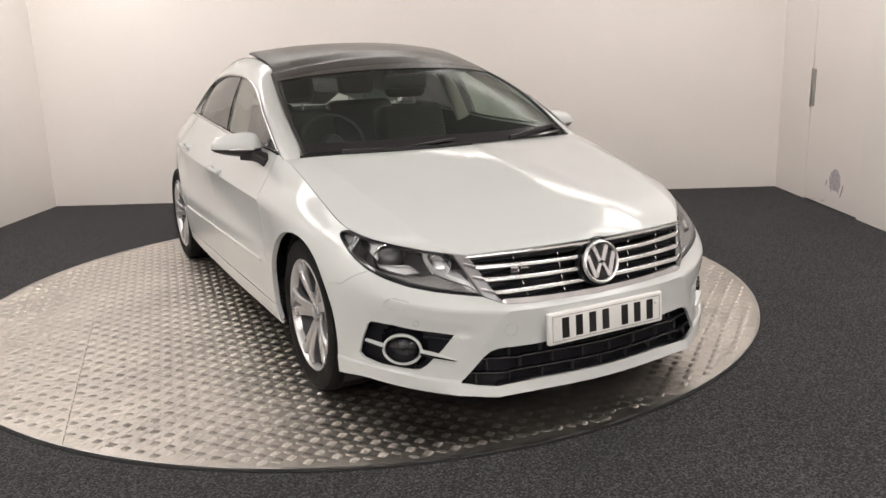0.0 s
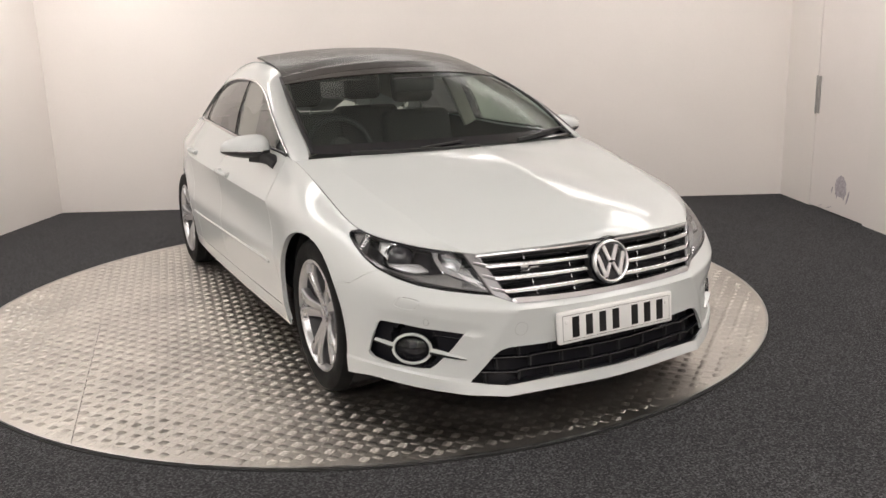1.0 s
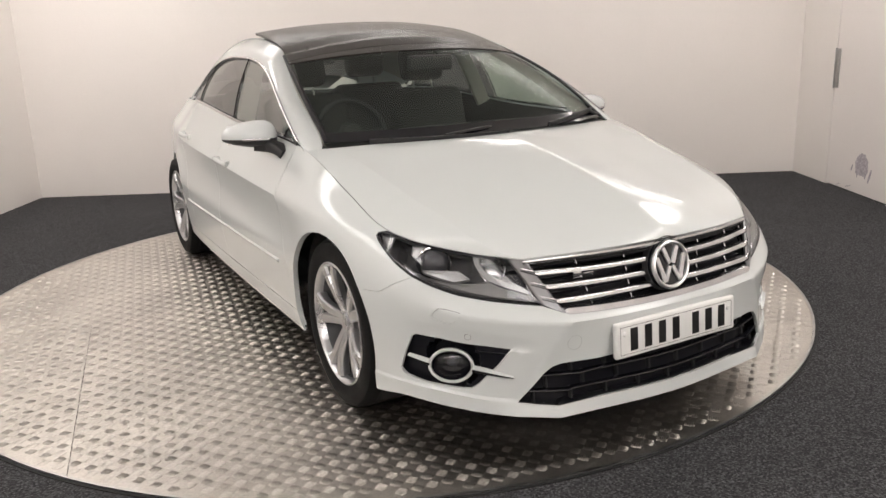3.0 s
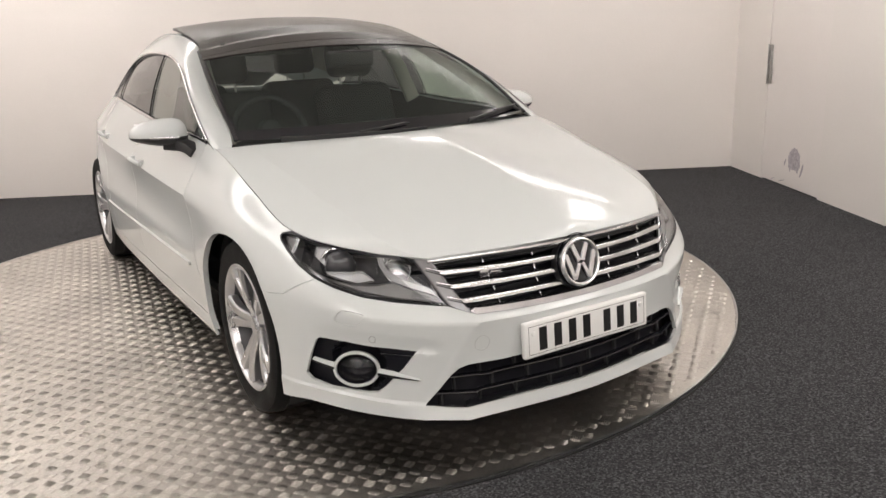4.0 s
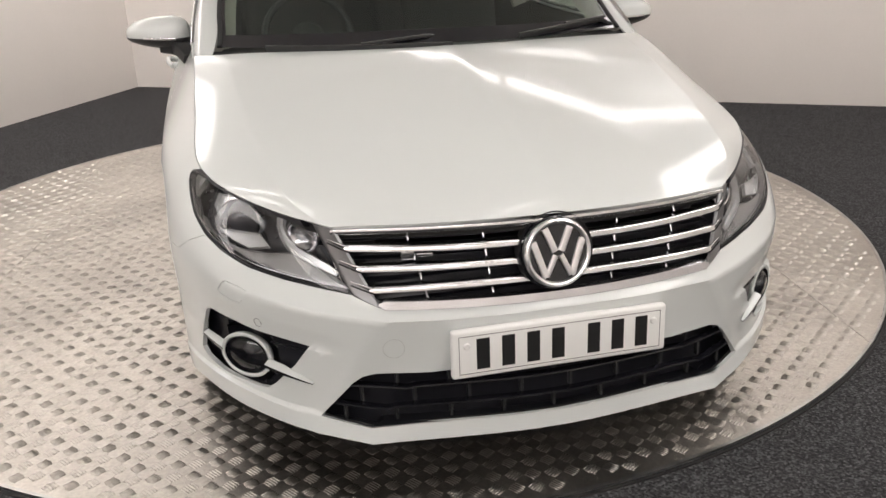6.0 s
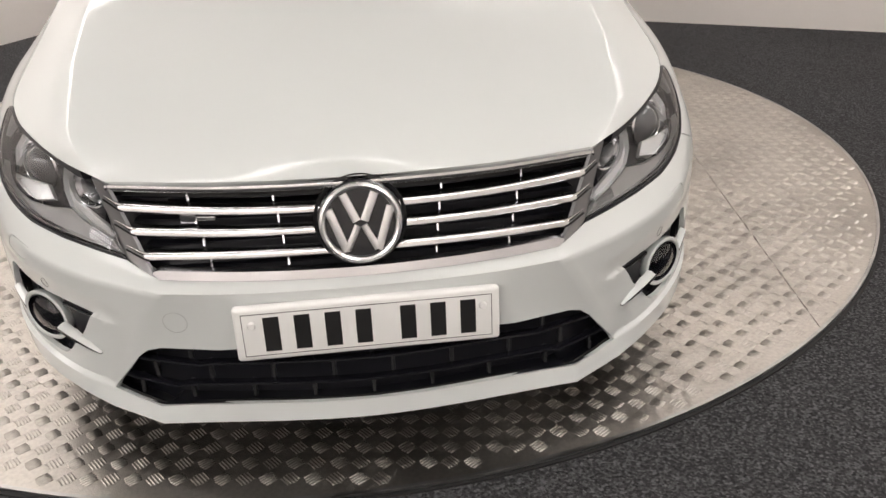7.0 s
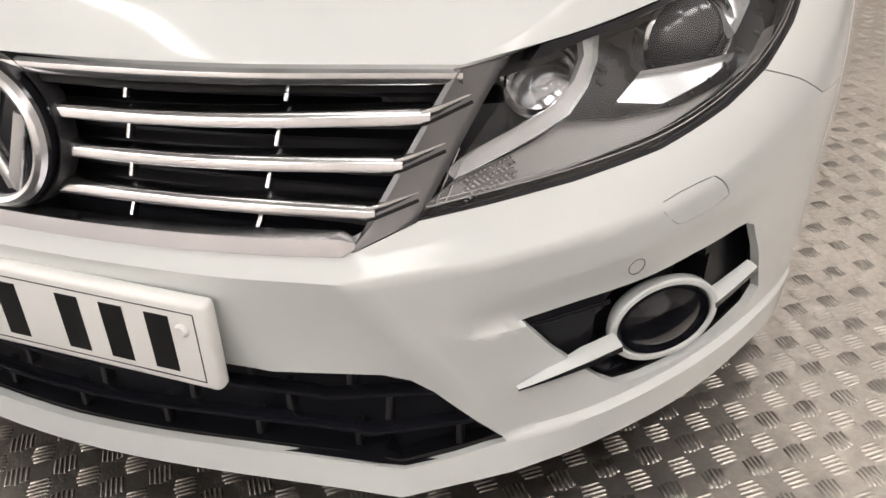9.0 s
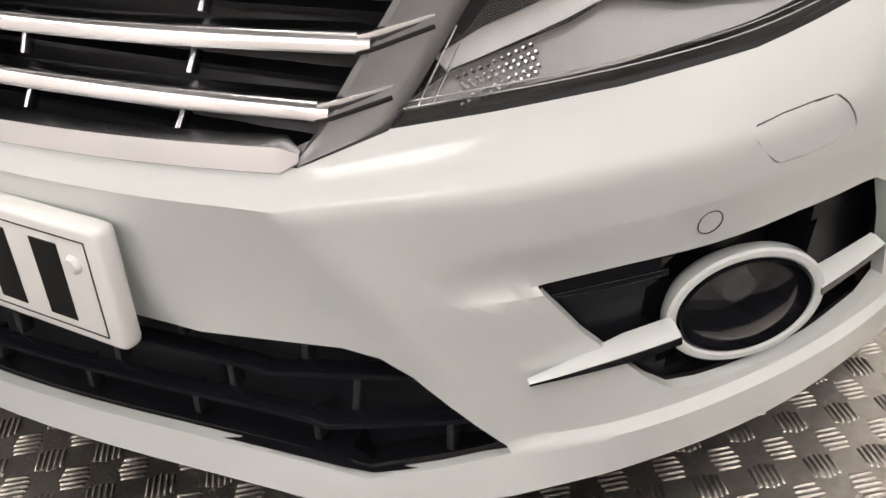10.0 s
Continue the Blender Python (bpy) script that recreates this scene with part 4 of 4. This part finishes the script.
for s in (-1, 1):
    for x0, z0, x1, z1, w in ((.0305, .0585, .0075, .004, .0165), (.0595, .0295, .0305, -.0545, .0165), (.0295, -.0530, .0060, -.005, .0135)):
        bm = bmesh.new()
        sweep(bm, [BADGE @ Vector((s * (x0 + (x1 - x0) * q), z0 + (z1 - z0) * q, .009)) for q in (0, .33, .66, 1)], rect_prof(.0075, w, .002), up=(BADGE.to_3x3() @ Vector((1, .25 * s, 0))))
        part("emblem_bar", bm, EMBLEM, emblem)

# ---- lower grille ----
low = part("lower_grille", (lambda b: (grid(b, [[front(x, z, -.06) for x in [-.60 + .05 * i for i in range(25)]] for z in (.19, .25, .30, .37)]), b)[1])(bmesh.new()), PITCH, car, "black lower air intake with two bars")


def low_x(z):
    return .553 - (z - .22) * .80 if z < .318 else .46


for z in (.302, .2535):
    bm = bmesh.new()
    xe = low_x(z) + .01
    sweep(bm, [front(-xe + 2 * xe * i / 50, z, -.018) for i in range(51)], [(-.008, -.0035), (.006, -.0035), (.0095, -.001), (.0085, .003), (.004, .0045), (-.008, .0045)])
    part("intake_bar", bm, BLACK, low)
bm = bmesh.new()
grid(bm, [[front(-.608 + .032 * i, .2155, -d) - Z * (.004 + .06 * d) for i in range(39)] for d in (.004, .03, .065, .14)])
part("intake_floor", bm, PITCH, low)
bm = bmesh.new()
grid(bm, [[front(low_x(z) + .007, z, 0) + Vector((-.12 * d, d, 0)) for d in (.004, .03, .08, .16)] for z in (.180, .22, .25, .28, .317, .335, .36)])
pair("intake_side", bm, PITCH, low)
for row, zs in enumerate(((.345, .306), (.298, .257), (.250, .212))):
    for k in range(-4, 5):
        x = k * .128 + (.045 if row % 2 else .0)
        if abs(x) < low_x(min(zs)) - .03:
            bm = bmesh.new()
            sweep(bm, [front(x, zs[0], -.035), front(x, zs[1], -.035)], rect_prof(.008, .016, .002), up=Y)
            part("intake_rib", bm, SATIN, low)

# ---- number plate ----
plate = part("number_plate", (lambda b: (box(b, (.526, .022, .118), Matrix.Translation((0, -.8535, .3955)) @ pose(0, 0, 0, -4), .0085, 4), b)[1])(bmesh.new()), PLATEWHITE, car, "white number plate in a pale holder, marks as bars")
PM = Matrix.Translation((0, -.8645, .3955)) @ pose(0, 0, 0, -4)
bm = bmesh.new()
for w, h, x, z in ((.492, .0012, 0, .0455), (.492, .0012, 0, -.0455), (.0012, .092, .246, 0), (.0012, .092, -.246, 0)):
    box(bm, (w, .0008, h), PM @ pose(x, -.0002, z))
part("plate_border", bm, INK, plate, smooth=False)
for x in (-.190, -.130, -.070, -.010, .078, .138, .198):
    bm = bmesh.new()
    box(bm, (.031, .0010, .075), PM @ pose(x, -.0004, 0), .0003, 1)
    part("plate_mark", bm, INK, plate, "plain black bar")
for x in (-.228, .228):
    bm = bmesh.new()
    lathe(bm, [(0, .005), (.006, .0045), (.0085, .001), (.0085, -.001)], PM @ pose(x, 0, .022) @ pose(0, 0, 0, 90), 16)
    part("plate_screw", bm, PLATEWHITE, plate)

# ---- fog lamps ----
for s in (1, -1):
    flip = (lambda b: b) if s > 0 else flipped
    bm = bmesh.new()
    n = 12
    for_s = [-.13 + .41 * i / 40 for i in range(41)]
    for_z = [.24 + .21 * j / 20 for j in range(21)]
    grid(bm, [[corner(a, b, -.075 if math.hypot((a - .079) * .92, (b - .342) * 1.12) < .088 else -.018 - .016 * min(max(a / .12, 0), 1)) for b in for_z] for a in for_s])
    rec = part("fog_lamp", flip(bm), PITCH, car, "fog lamp in a black recess with a white ring")
    C = corner(.079, .332, -.003)
    nrm = Vector((.61, -.79, .05)).normalized()
    FM = look(C, C - nrm) @ pose(0, 0, 0, 0, 0, 0)
    bm = bmesh.new()
    pts = lambda r1, r2: [FM @ Vector((r1 * math.cos(2 * math.pi * i / 48), r2 * math.sin(2 * math.pi * i / 48), 0)) for i in range(48)]
    sweep(bm, [p - nrm * .008 for p in pts(.069, .0535)], [(-.0045, -.022), (-.0048, .002), (-.0025, .004), (.0025, .004), (.0048, .002), (.0046, -.009)], up=nrm, closed=True)
    part("ring", flip(bm), PAINT, rec, "white painted ring")
    bm = bmesh.new()
    lathe(bm, [(.054, -.004), (.052, -.03), (.040, -.05), (0, -.058)], FM @ Matrix.Diagonal((1.12, .86, 1, 1)), 40)
    part("reflector", flip(bm), BLACK, rec)
    bm = bmesh.new()
    lathe(bm, [(0, .004), (.03, .0), (.045, -.008), (.053, -.014)], FM @ Matrix.Diagonal((1.17, .91, 1, 1)), 40)
    ob = part("lens", flip(bm), CLEAR, rec)
    ob.visible_shadow = False
    bm = bmesh.new()
    lathe(bm, [(.020, -.05), (.021, -.030), (.015, -.020), (0, -.015)], FM @ pose(0, .010, 0), 32)
    part("bulb_shield", flip(bm), PROJECTOR, rec)
    for s0, z0, s1, z1 in ((-.119, .306, .008, .330), (.146, .338, .226, .352)):
        pp = [corner(s0 + (s1 - s0) * i / 12, z0 + (z1 - z0) * i / 12, .010 - .006 * i / 12 if s0 < 0 else .003) for i in range(13)]
        thin = (lambda q: .28 + .72 * min(1, q * 1.5)) if s0 < 0 else (lambda q: 1 - .25 * q)
        bm = bmesh.new()
        sweep(bm, pp, [(-.014, .002), (.0058, .002), (.0060, .0032), (-.006, .0090), (-.014, .0090)], taper=thin)
        fin = part("fin", flip(bm), PAINT, rec, "white fin beside the fog lamp", sharp=30)
        bm = bmesh.new()
        sweep(bm, pp, [(-.014, -.0085), (.003, -.0085), (.0062, -.0060), (.0062, .0018), (-.014, .0018)], taper=thin)
        part("fin_underside", flip(bm), DARKCHROME, rec, "dark chrome lower face of the fin", sharp=30)
    for k, z in enumerate((.375, .385)):
        bm = bmesh.new()
        sweep(bm, [corner(-.10 + .10 * i / 6, z - .012 * k + .010 * i / 6, -.022) for i in range(7)], rect_prof(.012, .005, .001))
        part("vane", flip(bm), BLACK, rec)

# ---- headlamps ----
lens.normal_update()
if sum((f.normal.x - f.normal.y) for f in lens.faces) < 0:
    bmesh.ops.reverse_faces(lens, faces=lens.faces)
inner = set(knife(lens, inset_poly(LAMP[:12] + [(.31, .722), (.24, .707), (.1, .685), (-.02, .668), (-.085, .660)], .0042), DIAG, Z))
bezel = lift(lens, [f for f in lens.faces if f not in inner])
edge_bm = bezel
shell = lens.copy()
lamps = []
for s in (1, -1):
    flip = (lambda b: b) if s > 0 else flipped
    b = bmesh.new()
    grid(b, [[corner(-.22 + .60 * i / 24, .515 + .225 * j / 10, -.085 + .03 * (i > 20)) for j in range(11)] for i in range(25)])
    lamps.append(part("headlamp", flip(b), SMOKED, car, "clear headlamp with projector and bright reflectors"))
rim_in(edge_bm, .03)
pair("bezel", edge_bm, PITCH, tuple(lamps), "gloss black lamp edge")
shifted(shell, -.001)
for ob in pair("lens", shell, CLEAR, tuple(lamps), "clear moulded lens"):
    ob.visible_shadow = False


def bowl(s, z, depth, r, tilt, prof, material, name, label="", segs=40, sy=1.0):
    """A turned fitting set in the lamp, facing out of it."""
    p = corner(s, z, -depth)
    nrm = Vector((.50 + tilt, -.86, .05)).normalized()
    m = look(p, p - nrm) @ Matrix.Diagonal((1, sy, 1, 1))
    b = bmesh.new()
    lathe(b, [(a * r, h * r) for a, h in prof], m, segs)
    return pair(name, b, material, tuple(lamps), label)


bowl(.158, .660, .042, .058, .12, [(0, .55), (.3, .50), (.6, .34), (.8, .12), (.86, -.1)], PROJECTOR, "projector", "dark glass projector lens")
bowl(.158, .660, .042, .058, .12, [(.86, -.2), (.88, .10), (.93, .16), (.99, .10), (1.02, -.3)], REFLECT, "projector_ring")
bowl(-.034, .638, .046, .041, -.05, [(.0, -.35), (.5, -.28), (.85, .0), (.92, .3), (1.0, .35), (1.08, .25), (1.10, -.4)], REFLECT, "inner_lamp", "round bright reflector")
bowl(-.034, .638, .034, .017, -.05, [(0, .9), (.6, .7), (1, .1), (1, -1.2)], CLEAR, "inner_bulb")


def lamp_plate(poly, d0, d1, material, name, label="", n=10):
    """A flat-ish fitting inside the lamp, drawn on the diagonal plane."""
    s0, s1 = min(p[0] for p in poly), max(p[0] for p in poly)
    z0, z1 = min(p[1] for p in poly), max(p[1] for p in poly)
    b = bmesh.new()
    grid(b, [[corner(s0 + (s1 - s0) * i / n, z0 + (z1 - z0) * j / n, -(d0 + (d1 - d0) * j / n)) for j in range(n + 1)] for i in range(n + 1)])
    got = set(knife(b, poly, DIAG, Z))
    bmesh.ops.delete(b, geom=[f for f in b.faces if f not in got], context="FACES")
    b.normal_update()
    rim_in(b, .012) if len(b.faces) else None
    return pair(name, b, material, tuple(lamps), label)


lamp_plate([(.026, .596), (.062, .614), (.088, .629), (.134, .622), (.206, .630), (.178, .611), (.134, .600), (.075, .589)], .014, .022, LAMPBRIGHT, "light_blade", "bright sloping reflector under the projector")
lamp_plate([(.006, .668), (.026, .660), (.018, .638), (.000, .616), (-.026, .596), (-.07, .581), (-.158, .556), (-.166, .565), (-.129, .581), (-.08, .595), (-.040, .607), (-.012, .625), (.004, .645)], .010, .020, LAMPBRIGHT, "light_guide", "bright curved light guide")
lamp_plate([(-.198, .533), (-.13, .541), (-.04, .552), (.055, .570), (.145, .594), (.212, .617), (.262, .643), (.237, .624), (.205, .608), (.09, .588), (.02, .586), (-.035, .592), (-.07, .578), (-.155, .556)], .008, .016, LAMPGREY, "lower_tray", "pale grey lower tray")
lamp_plate([(.168, .678), (.233, .694), (.228, .656), (.19, .634), (.186, .655)], .016, .022, LAMPBRIGHT, "side_reflector", "bright side reflector")
lamp_plate([(.312, .664), (.345, .692), (.352, .710), (.335, .716), (.300, .708)], .020, .024, LAMPGREY, "side_marker", "pale corner reflector")
for s, z in [(.022 + .004 * i, .625 + .013 * i) for i in range(3)] + [(.065 + .028 * i, .588 + .0085 * i) for i in range(6)] + [(.24 + .012 * i, .640 + .018 * i) for i in range(5)]:
    b = bmesh.new()
    p = corner(s, z, -.018)
    lathe(b, [(0, .002), (.0022, .0016), (.003, -.001), (.003, -.010)], look(p, p - Vector((.6, -.8, 0))), 12)
    pair("diode", b, LED, tuple(lamps))

# Bright moulded lines along the foot of the lens.
for dz, r in ((.0115, .0009), (.0155, .0006)):
    b = bmesh.new()
    line = [(p[0] + .004, p[1] + dz) for p in LAMP[:8]]
    sweep(b, [corner(*[float(c) for c in spline(line, 7 * i / 40)], -.003) for i in range(41)], ring_prof(r, 6))
    pair("lens_line", b, REFLECT, tuple(lamps))
for k in range(5):
    b = bmesh.new()
    sweep(b, [corner(-.196 + .0055 * k + .085 * q, .536 + .001 * k + .118 * q, -.004) for q in [i / 8 * (.55 - .06 * k) for i in range(9)]], ring_prof(.0011, 6), up=Z)
    pair("lens_ridge", b, CLEAR if k % 2 else REFLECT, tuple(lamps))
for i in range(11):
    for j in range(5):
        b = bmesh.new()
        p = corner(-.153 + .0054 * i + (.0027 if j % 2 else 0), .5395 + .0042 * j + .0017 * i, -.007)
        box(b, (.0046, .003, .0034), Matrix.Translation(p) @ pose(0, 0, 0, 0, 45, 45), .0009, 1)
        pair("facet", b, REFLECT, tuple(lamps))

# ---- wheels ----
def build_wheel(x, y, s):
    w = thing("wheel", "", "", at=(x * s, y, .322))
    w.parent = car
    M = pose(0, 0, 0, 0, 90 * s, 0)
    bm = bmesh.new()
    lathe(bm, [(.228, -.105), (.250, -.113), (.285, -.117), (.308, -.108), (.319, -.088), (.3222, -.05), (.3225, 0), (.3222, .05), (.319, .088), (.308, .108), (.285, .117), (.250, .113), (.232, .105)], M, 72)
    part("tyre", bm, RUBBER, w, "low profile black tyre")
    bm = bmesh.new()
    for h in (-.055, -.02, .02, .055):
        lathe(bm, [(.3215, h - .004), (.3232, h - .004), (.3232, h + .004), (.3215, h + .004)], M, 72)
    part("tread_groove", bm, GAP, w)
    bm = bmesh.new()
    lathe(bm, [(.218, .080), (.232, .100), (.2345, .108), (.229, .111), (.221, .104), (.213, .080)], M, 72)
    rim = part("rim", bm, ALLOY, w, "silver twin-spoke alloy wheel")
    bm = bmesh.new()
    lathe(bm, [(.205, -.10), (.212, .02), (.2175, .079), (.2135, .079), (.206, .02), (.198, -.10)], M, 72)
    part("barrel", bm, BARREL, rim, "inner barrel, alloy coloured dark for the shade inside")
    for k in range(5):
        for q in (-1, 1):
            a0, a1 = radians(90 + 72 * k + q * 5.5), radians(90 + 72 * k + q * 12.5)
            pts, n = [], 9
            for i in range(n + 1):
                f = i / n
                r = .040 + (.218 - .040) * f
                a = a0 + (a1 - a0) * (f ** 1.6) + q * radians(10) * (1 - f) ** 3
                pts.append(M @ Vector((r * math.cos(a), r * math.sin(a), .066 + .032 * math.sin(f * 1.6) - .002 * f)))
            bm = bmesh.new()
            sweep(bm, pts, [(-.019, -.03), (-.023, .000), (-.017, .010), (.017, .010), (.023, .000), (.019, -.03)], up=M.to_3x3() @ Z, taper=lambda f: .62 + .38 * f)
            part("spoke", bm, ALLOY, rim)
    bm = bmesh.new()
    lathe(bm, [(.062, .03), (.058, .066), (.045, .074), (.034, .070), (.033, .079), (.026, .082), (0, .082)], M, 40)
    part("hub_cap", bm, ALLOY, rim)
    bm = bmesh.new()
    lathe(bm, [(.160, -.02), (.160, .002), (.10, .002), (.09, .02), (.05, .02)], M, 48)
    part("brake_disc", bm, IRON, w, "grey cast brake disc")
    bm = bmesh.new()
    lathe(bm, [(.20, -.11), (.20, -.05), (.02, -.05)], M, 40)
    part("inner_dish", bm, LINER, w)
    return w


for s in (1, -1):
    build_wheel(.755, 0, s)
    build_wheel(.788, 2.711, s)

# ---- mirrors, handles, wipers ----
for s in (1, -1):
    flip = (lambda b: b) if s > 0 else flipped
    bm = bmesh.new()
    bmesh.ops.create_uvsphere(bm, u_segments=40, v_segments=24, radius=1)
    for v in bm.verts:
        x, y, z = v.co
        full = math.sqrt(1 + x * x) if x < 0 else 1
        y = (y if y < 0 else y * .32) * full
        t = (x + 1) / 2
        rise = (.072 - .018 * t) * abs(z * full) ** .85 if z > 0 else -(.062 - .030 * t) * abs(z * full) ** .55
        v.co = Vector((.922 + .114 * x, .735 + .085 * y + .035 * t, .958 + rise + .004 * t))
    lo = knife(bm, [(.7, .80), (1.2, .80), (1.2, .955), (.7, .952)], X, Z)
    base = lift(bm, lo)
    shell_m = part("mirror", flip(bm), PAINT, car, "white door mirror with a black foot")
    part("mirror_base", flip(base), SATIN, shell_m, "black lower shell")
    bm = bmesh.new()
    sweep(bm, [side(.600, .893, -.012), side(.632, .903, .012), Vector((.85, .69, .918)), Vector((.90, .722, .926))], rect_prof(.075, .056, .016), taper=lambda q: .75 + .25 * q)
    part("mirror_foot", flip(bm), SATIN, shell_m)
    bm = bmesh.new()
    sweep(bm, [Vector((.86 + .165 * q, .658 + .10 * q ** 3, .951 + .003 * q)) for q in [i / 8 for i in range(9)]], rect_prof(.008, .009, .002))
    part("indicator", flip(bm), REFLECT, shell_m, "bright indicator strip")
    bm = bmesh.new()
    grid(bm, [[(.835 + .17 * i / 6, .766 + .032 * i / 6, .925 + .08 * j / 4) for i in range(7)] for j in range(5)])
    part("mirror_face", flip(bm), MIRRORGLASS, shell_m)
for y, z in ((1.315, .775), (2.20, .825)):
    bm = bmesh.new()
    pts = [side(y - .09 + .18 * i / 12, z + .004 * i / 12, .012 + .024 * math.sin(math.pi * i / 12) ** .5) for i in range(13)]
    sweep(bm, pts, ring_prof(.014, 10, .8, 1.0), taper=lambda q: .75 + .25 * math.sin(math.pi * q))
    for i in (0, 12):
        p = pts[i]
        lathe(bm, [(.016, -.02), (.015, .004), (0, .008)], Matrix.Translation(p - X * .006) @ pose(0, 0, 0, 0, 90), 16)
    pair("door_handle", bm, PAINT, car, "white pull handle")
bm = bmesh.new()
sweep(bm, [side(.50 + 1.72 * i / 40, .462 - .012 * i / 40, .002) for i in range(41)], [(-.008, -.009), (.006, -.004), (.007, .003), (-.008, .009)])
pair("side_moulding", bm, PAINT, car)
# Thin black strip that draws the shadow line under the moulding.
bm = bmesh.new()
sweep(bm, [side(.50 + 1.72 * i / 40, .4535 - .012 * i / 40, .0015) for i in range(41)], rect_prof(.003, .002))
pair("moulding_painted_shadow", bm, GAP, car)
for x0, x1, v0, v1 in ((.66, .26, .050, -.012), (.02, -.56, -.040, -.030)):
    bm = bmesh.new()
    pts = [screen_pt((x0 + (x1 - x0) * i / 14) / .706, v0 + (v1 - v0) * i / 14 + .01, .012) for i in range(15)]
    sweep(bm, pts, rect_prof(.010, .022, .003), up=Vector((0, -.4, .9)))
    wiper = part("wiper", bm, SATIN, car, "black wiper blade")
    bm = bmesh.new()
    a = Vector((x0 + .03, .26 + .22 * abs(x0), .955))
    sweep(bm, [a, a.lerp(pts[4], .5) + Z * .02, pts[7] + Z * .012], rect_prof(.016, .012, .004), taper=lambda q: 1.2 - .5 * q)
    part("wiper_arm", bm, SATIN, wiper)

# ---- cabin ----
bm = bmesh.new()
grid(bm, [[Vector((-.70 + 1.4 * i / 20, y, z + .02 * math.cos((i / 20 - .5) * 2.5))) for i in range(21)] for y, z in ((.24, .90), (.42, .925), (.66, .925), (.80, .90), (.84, .82), (.83, .60))])
part("dashboard", bm, TRIM, car, "black dashboard")
bm = bmesh.new()
W = Matrix.Translation((-.37, .93, .905)) @ pose(0, 0, 0, 66, 0, 0)
lathe(bm, [(.172 + .014 * math.cos(2 * math.pi * i / 12), .014 * math.sin(2 * math.pi * i / 12)) for i in range(13)], W, 48)
sw = part("steering_wheel", bm, SATIN, car, "black three-spoke steering wheel")
bm = bmesh.new()
lathe(bm, [(0, .025), (.05, .022), (.065, .0), (.06, -.06)], W, 24)
for a in (0, 180, 270):
    box(bm, (.13, .034, .014), W @ pose(0, 0, 0, 0, 0, a) @ pose(.10, 0, 0), .004)
part("wheel_boss", bm, TRIM, sw)


def seat(x, y, wide=.50):
    b = bmesh.new()
    box(b, (wide, .52, .16), Matrix.Translation((x, y, .50)), .06, 4)
    st = part("seat", b, CLOTH, car, "dark cloth seat with headrest")
    b = bmesh.new()
    box(b, (wide * .92, .14, .58), Matrix.Translation((x, y + .325, .775)) @ pose(0, 0, 0, -16), .055, 4)
    part("backrest", b, CLOTH, st)
    b = bmesh.new()
    box(b, (.27, .10, .19), Matrix.Translation((x, y + .435, 1.195)) @ pose(0, 0, 0, -12), .045, 4)
    part("headrest", b, CLOTH, st)
    b = bmesh.new()
    for q in (-.06, .06):
        lathe(b, [(.006, -.08), (.006, .08)], Matrix.Translation((x + q, y + .425, 1.10)) @ pose(0, 0, 0, -12), 10)
    part("headrest_post", b, STEEL, st)


for x in (-.37, .37):
    seat(x, 1.18)
    seat(x, 2.02, .54)
bm = bmesh.new()
box(bm, (.24, .035, .075), Matrix.Translation((.0, .80, 1.225)) @ pose(0, 0, 0, 8), .015, 3)
part("interior_mirror", bm, SATIN, car, "black interior mirror")
bm = bmesh.new()
box(bm, (1.62, 2.1, .04), Matrix.Translation((0, 1.5, .33)))
box(bm, (1.2, .40, .02), Matrix.Translation((0, 2.78, .99)))
box(bm, (1.3, .03, .6), Matrix.Translation((0, 2.6, .68)))
part("cabin_floor", bm, TRIM, car, smooth=False)
bm = bmesh.new()
grid(bm, [[belt(y) - X * .05 + Z * dz for y in np.linspace(.5, 2.6, 20)] for dz in (-.005, -.2, -.55)])
pair("door_card", bm, TRIM, car)
bm = bmesh.new()
for y, l in ((1.50, .10),):
    sweep(bm, [Vector((.73, y, .95)), Vector((.66, y + l * .4, 1.15)), Vector((.61, y + l, 1.29))], rect_prof(.03, .09, .01), up=X)
pair("inner_post", bm, CREAM, car)
bm = bmesh.new()
grid(bm, [[pillar(i / 4, .1 + .8 * j / 3) + Vector((-.02, .01, -.022)) for j in range(4)] + [pillar(i / 4, 1) + Vector((-.055, .03, -.035))] for i in range(4, 32)])
pair("pillar_lining", bm, CREAM, car, "pale pillar lining")
bm = roof_sheet(1.6, 2.5, 10, lambda q: -.025)
part("roof_lining", bm, CREAM, car)
for x in (-.33, .33):
    bm = bmesh.new()
    box(bm, (.36, .15, .012), Matrix.Translation((x, 1.06, 1.285)) @ pose(0, 0, 0, 22), .005, 2)
    part("sun_visor", bm, VISOR, car, "dark grey folded sun visor")
bm = bmesh.new()
box(bm, (1.30, 3.7, .03), Matrix.Translation((0, 1.5, .21)))
part("underbody", bm, LINER, car, "dark underside", smooth=False)
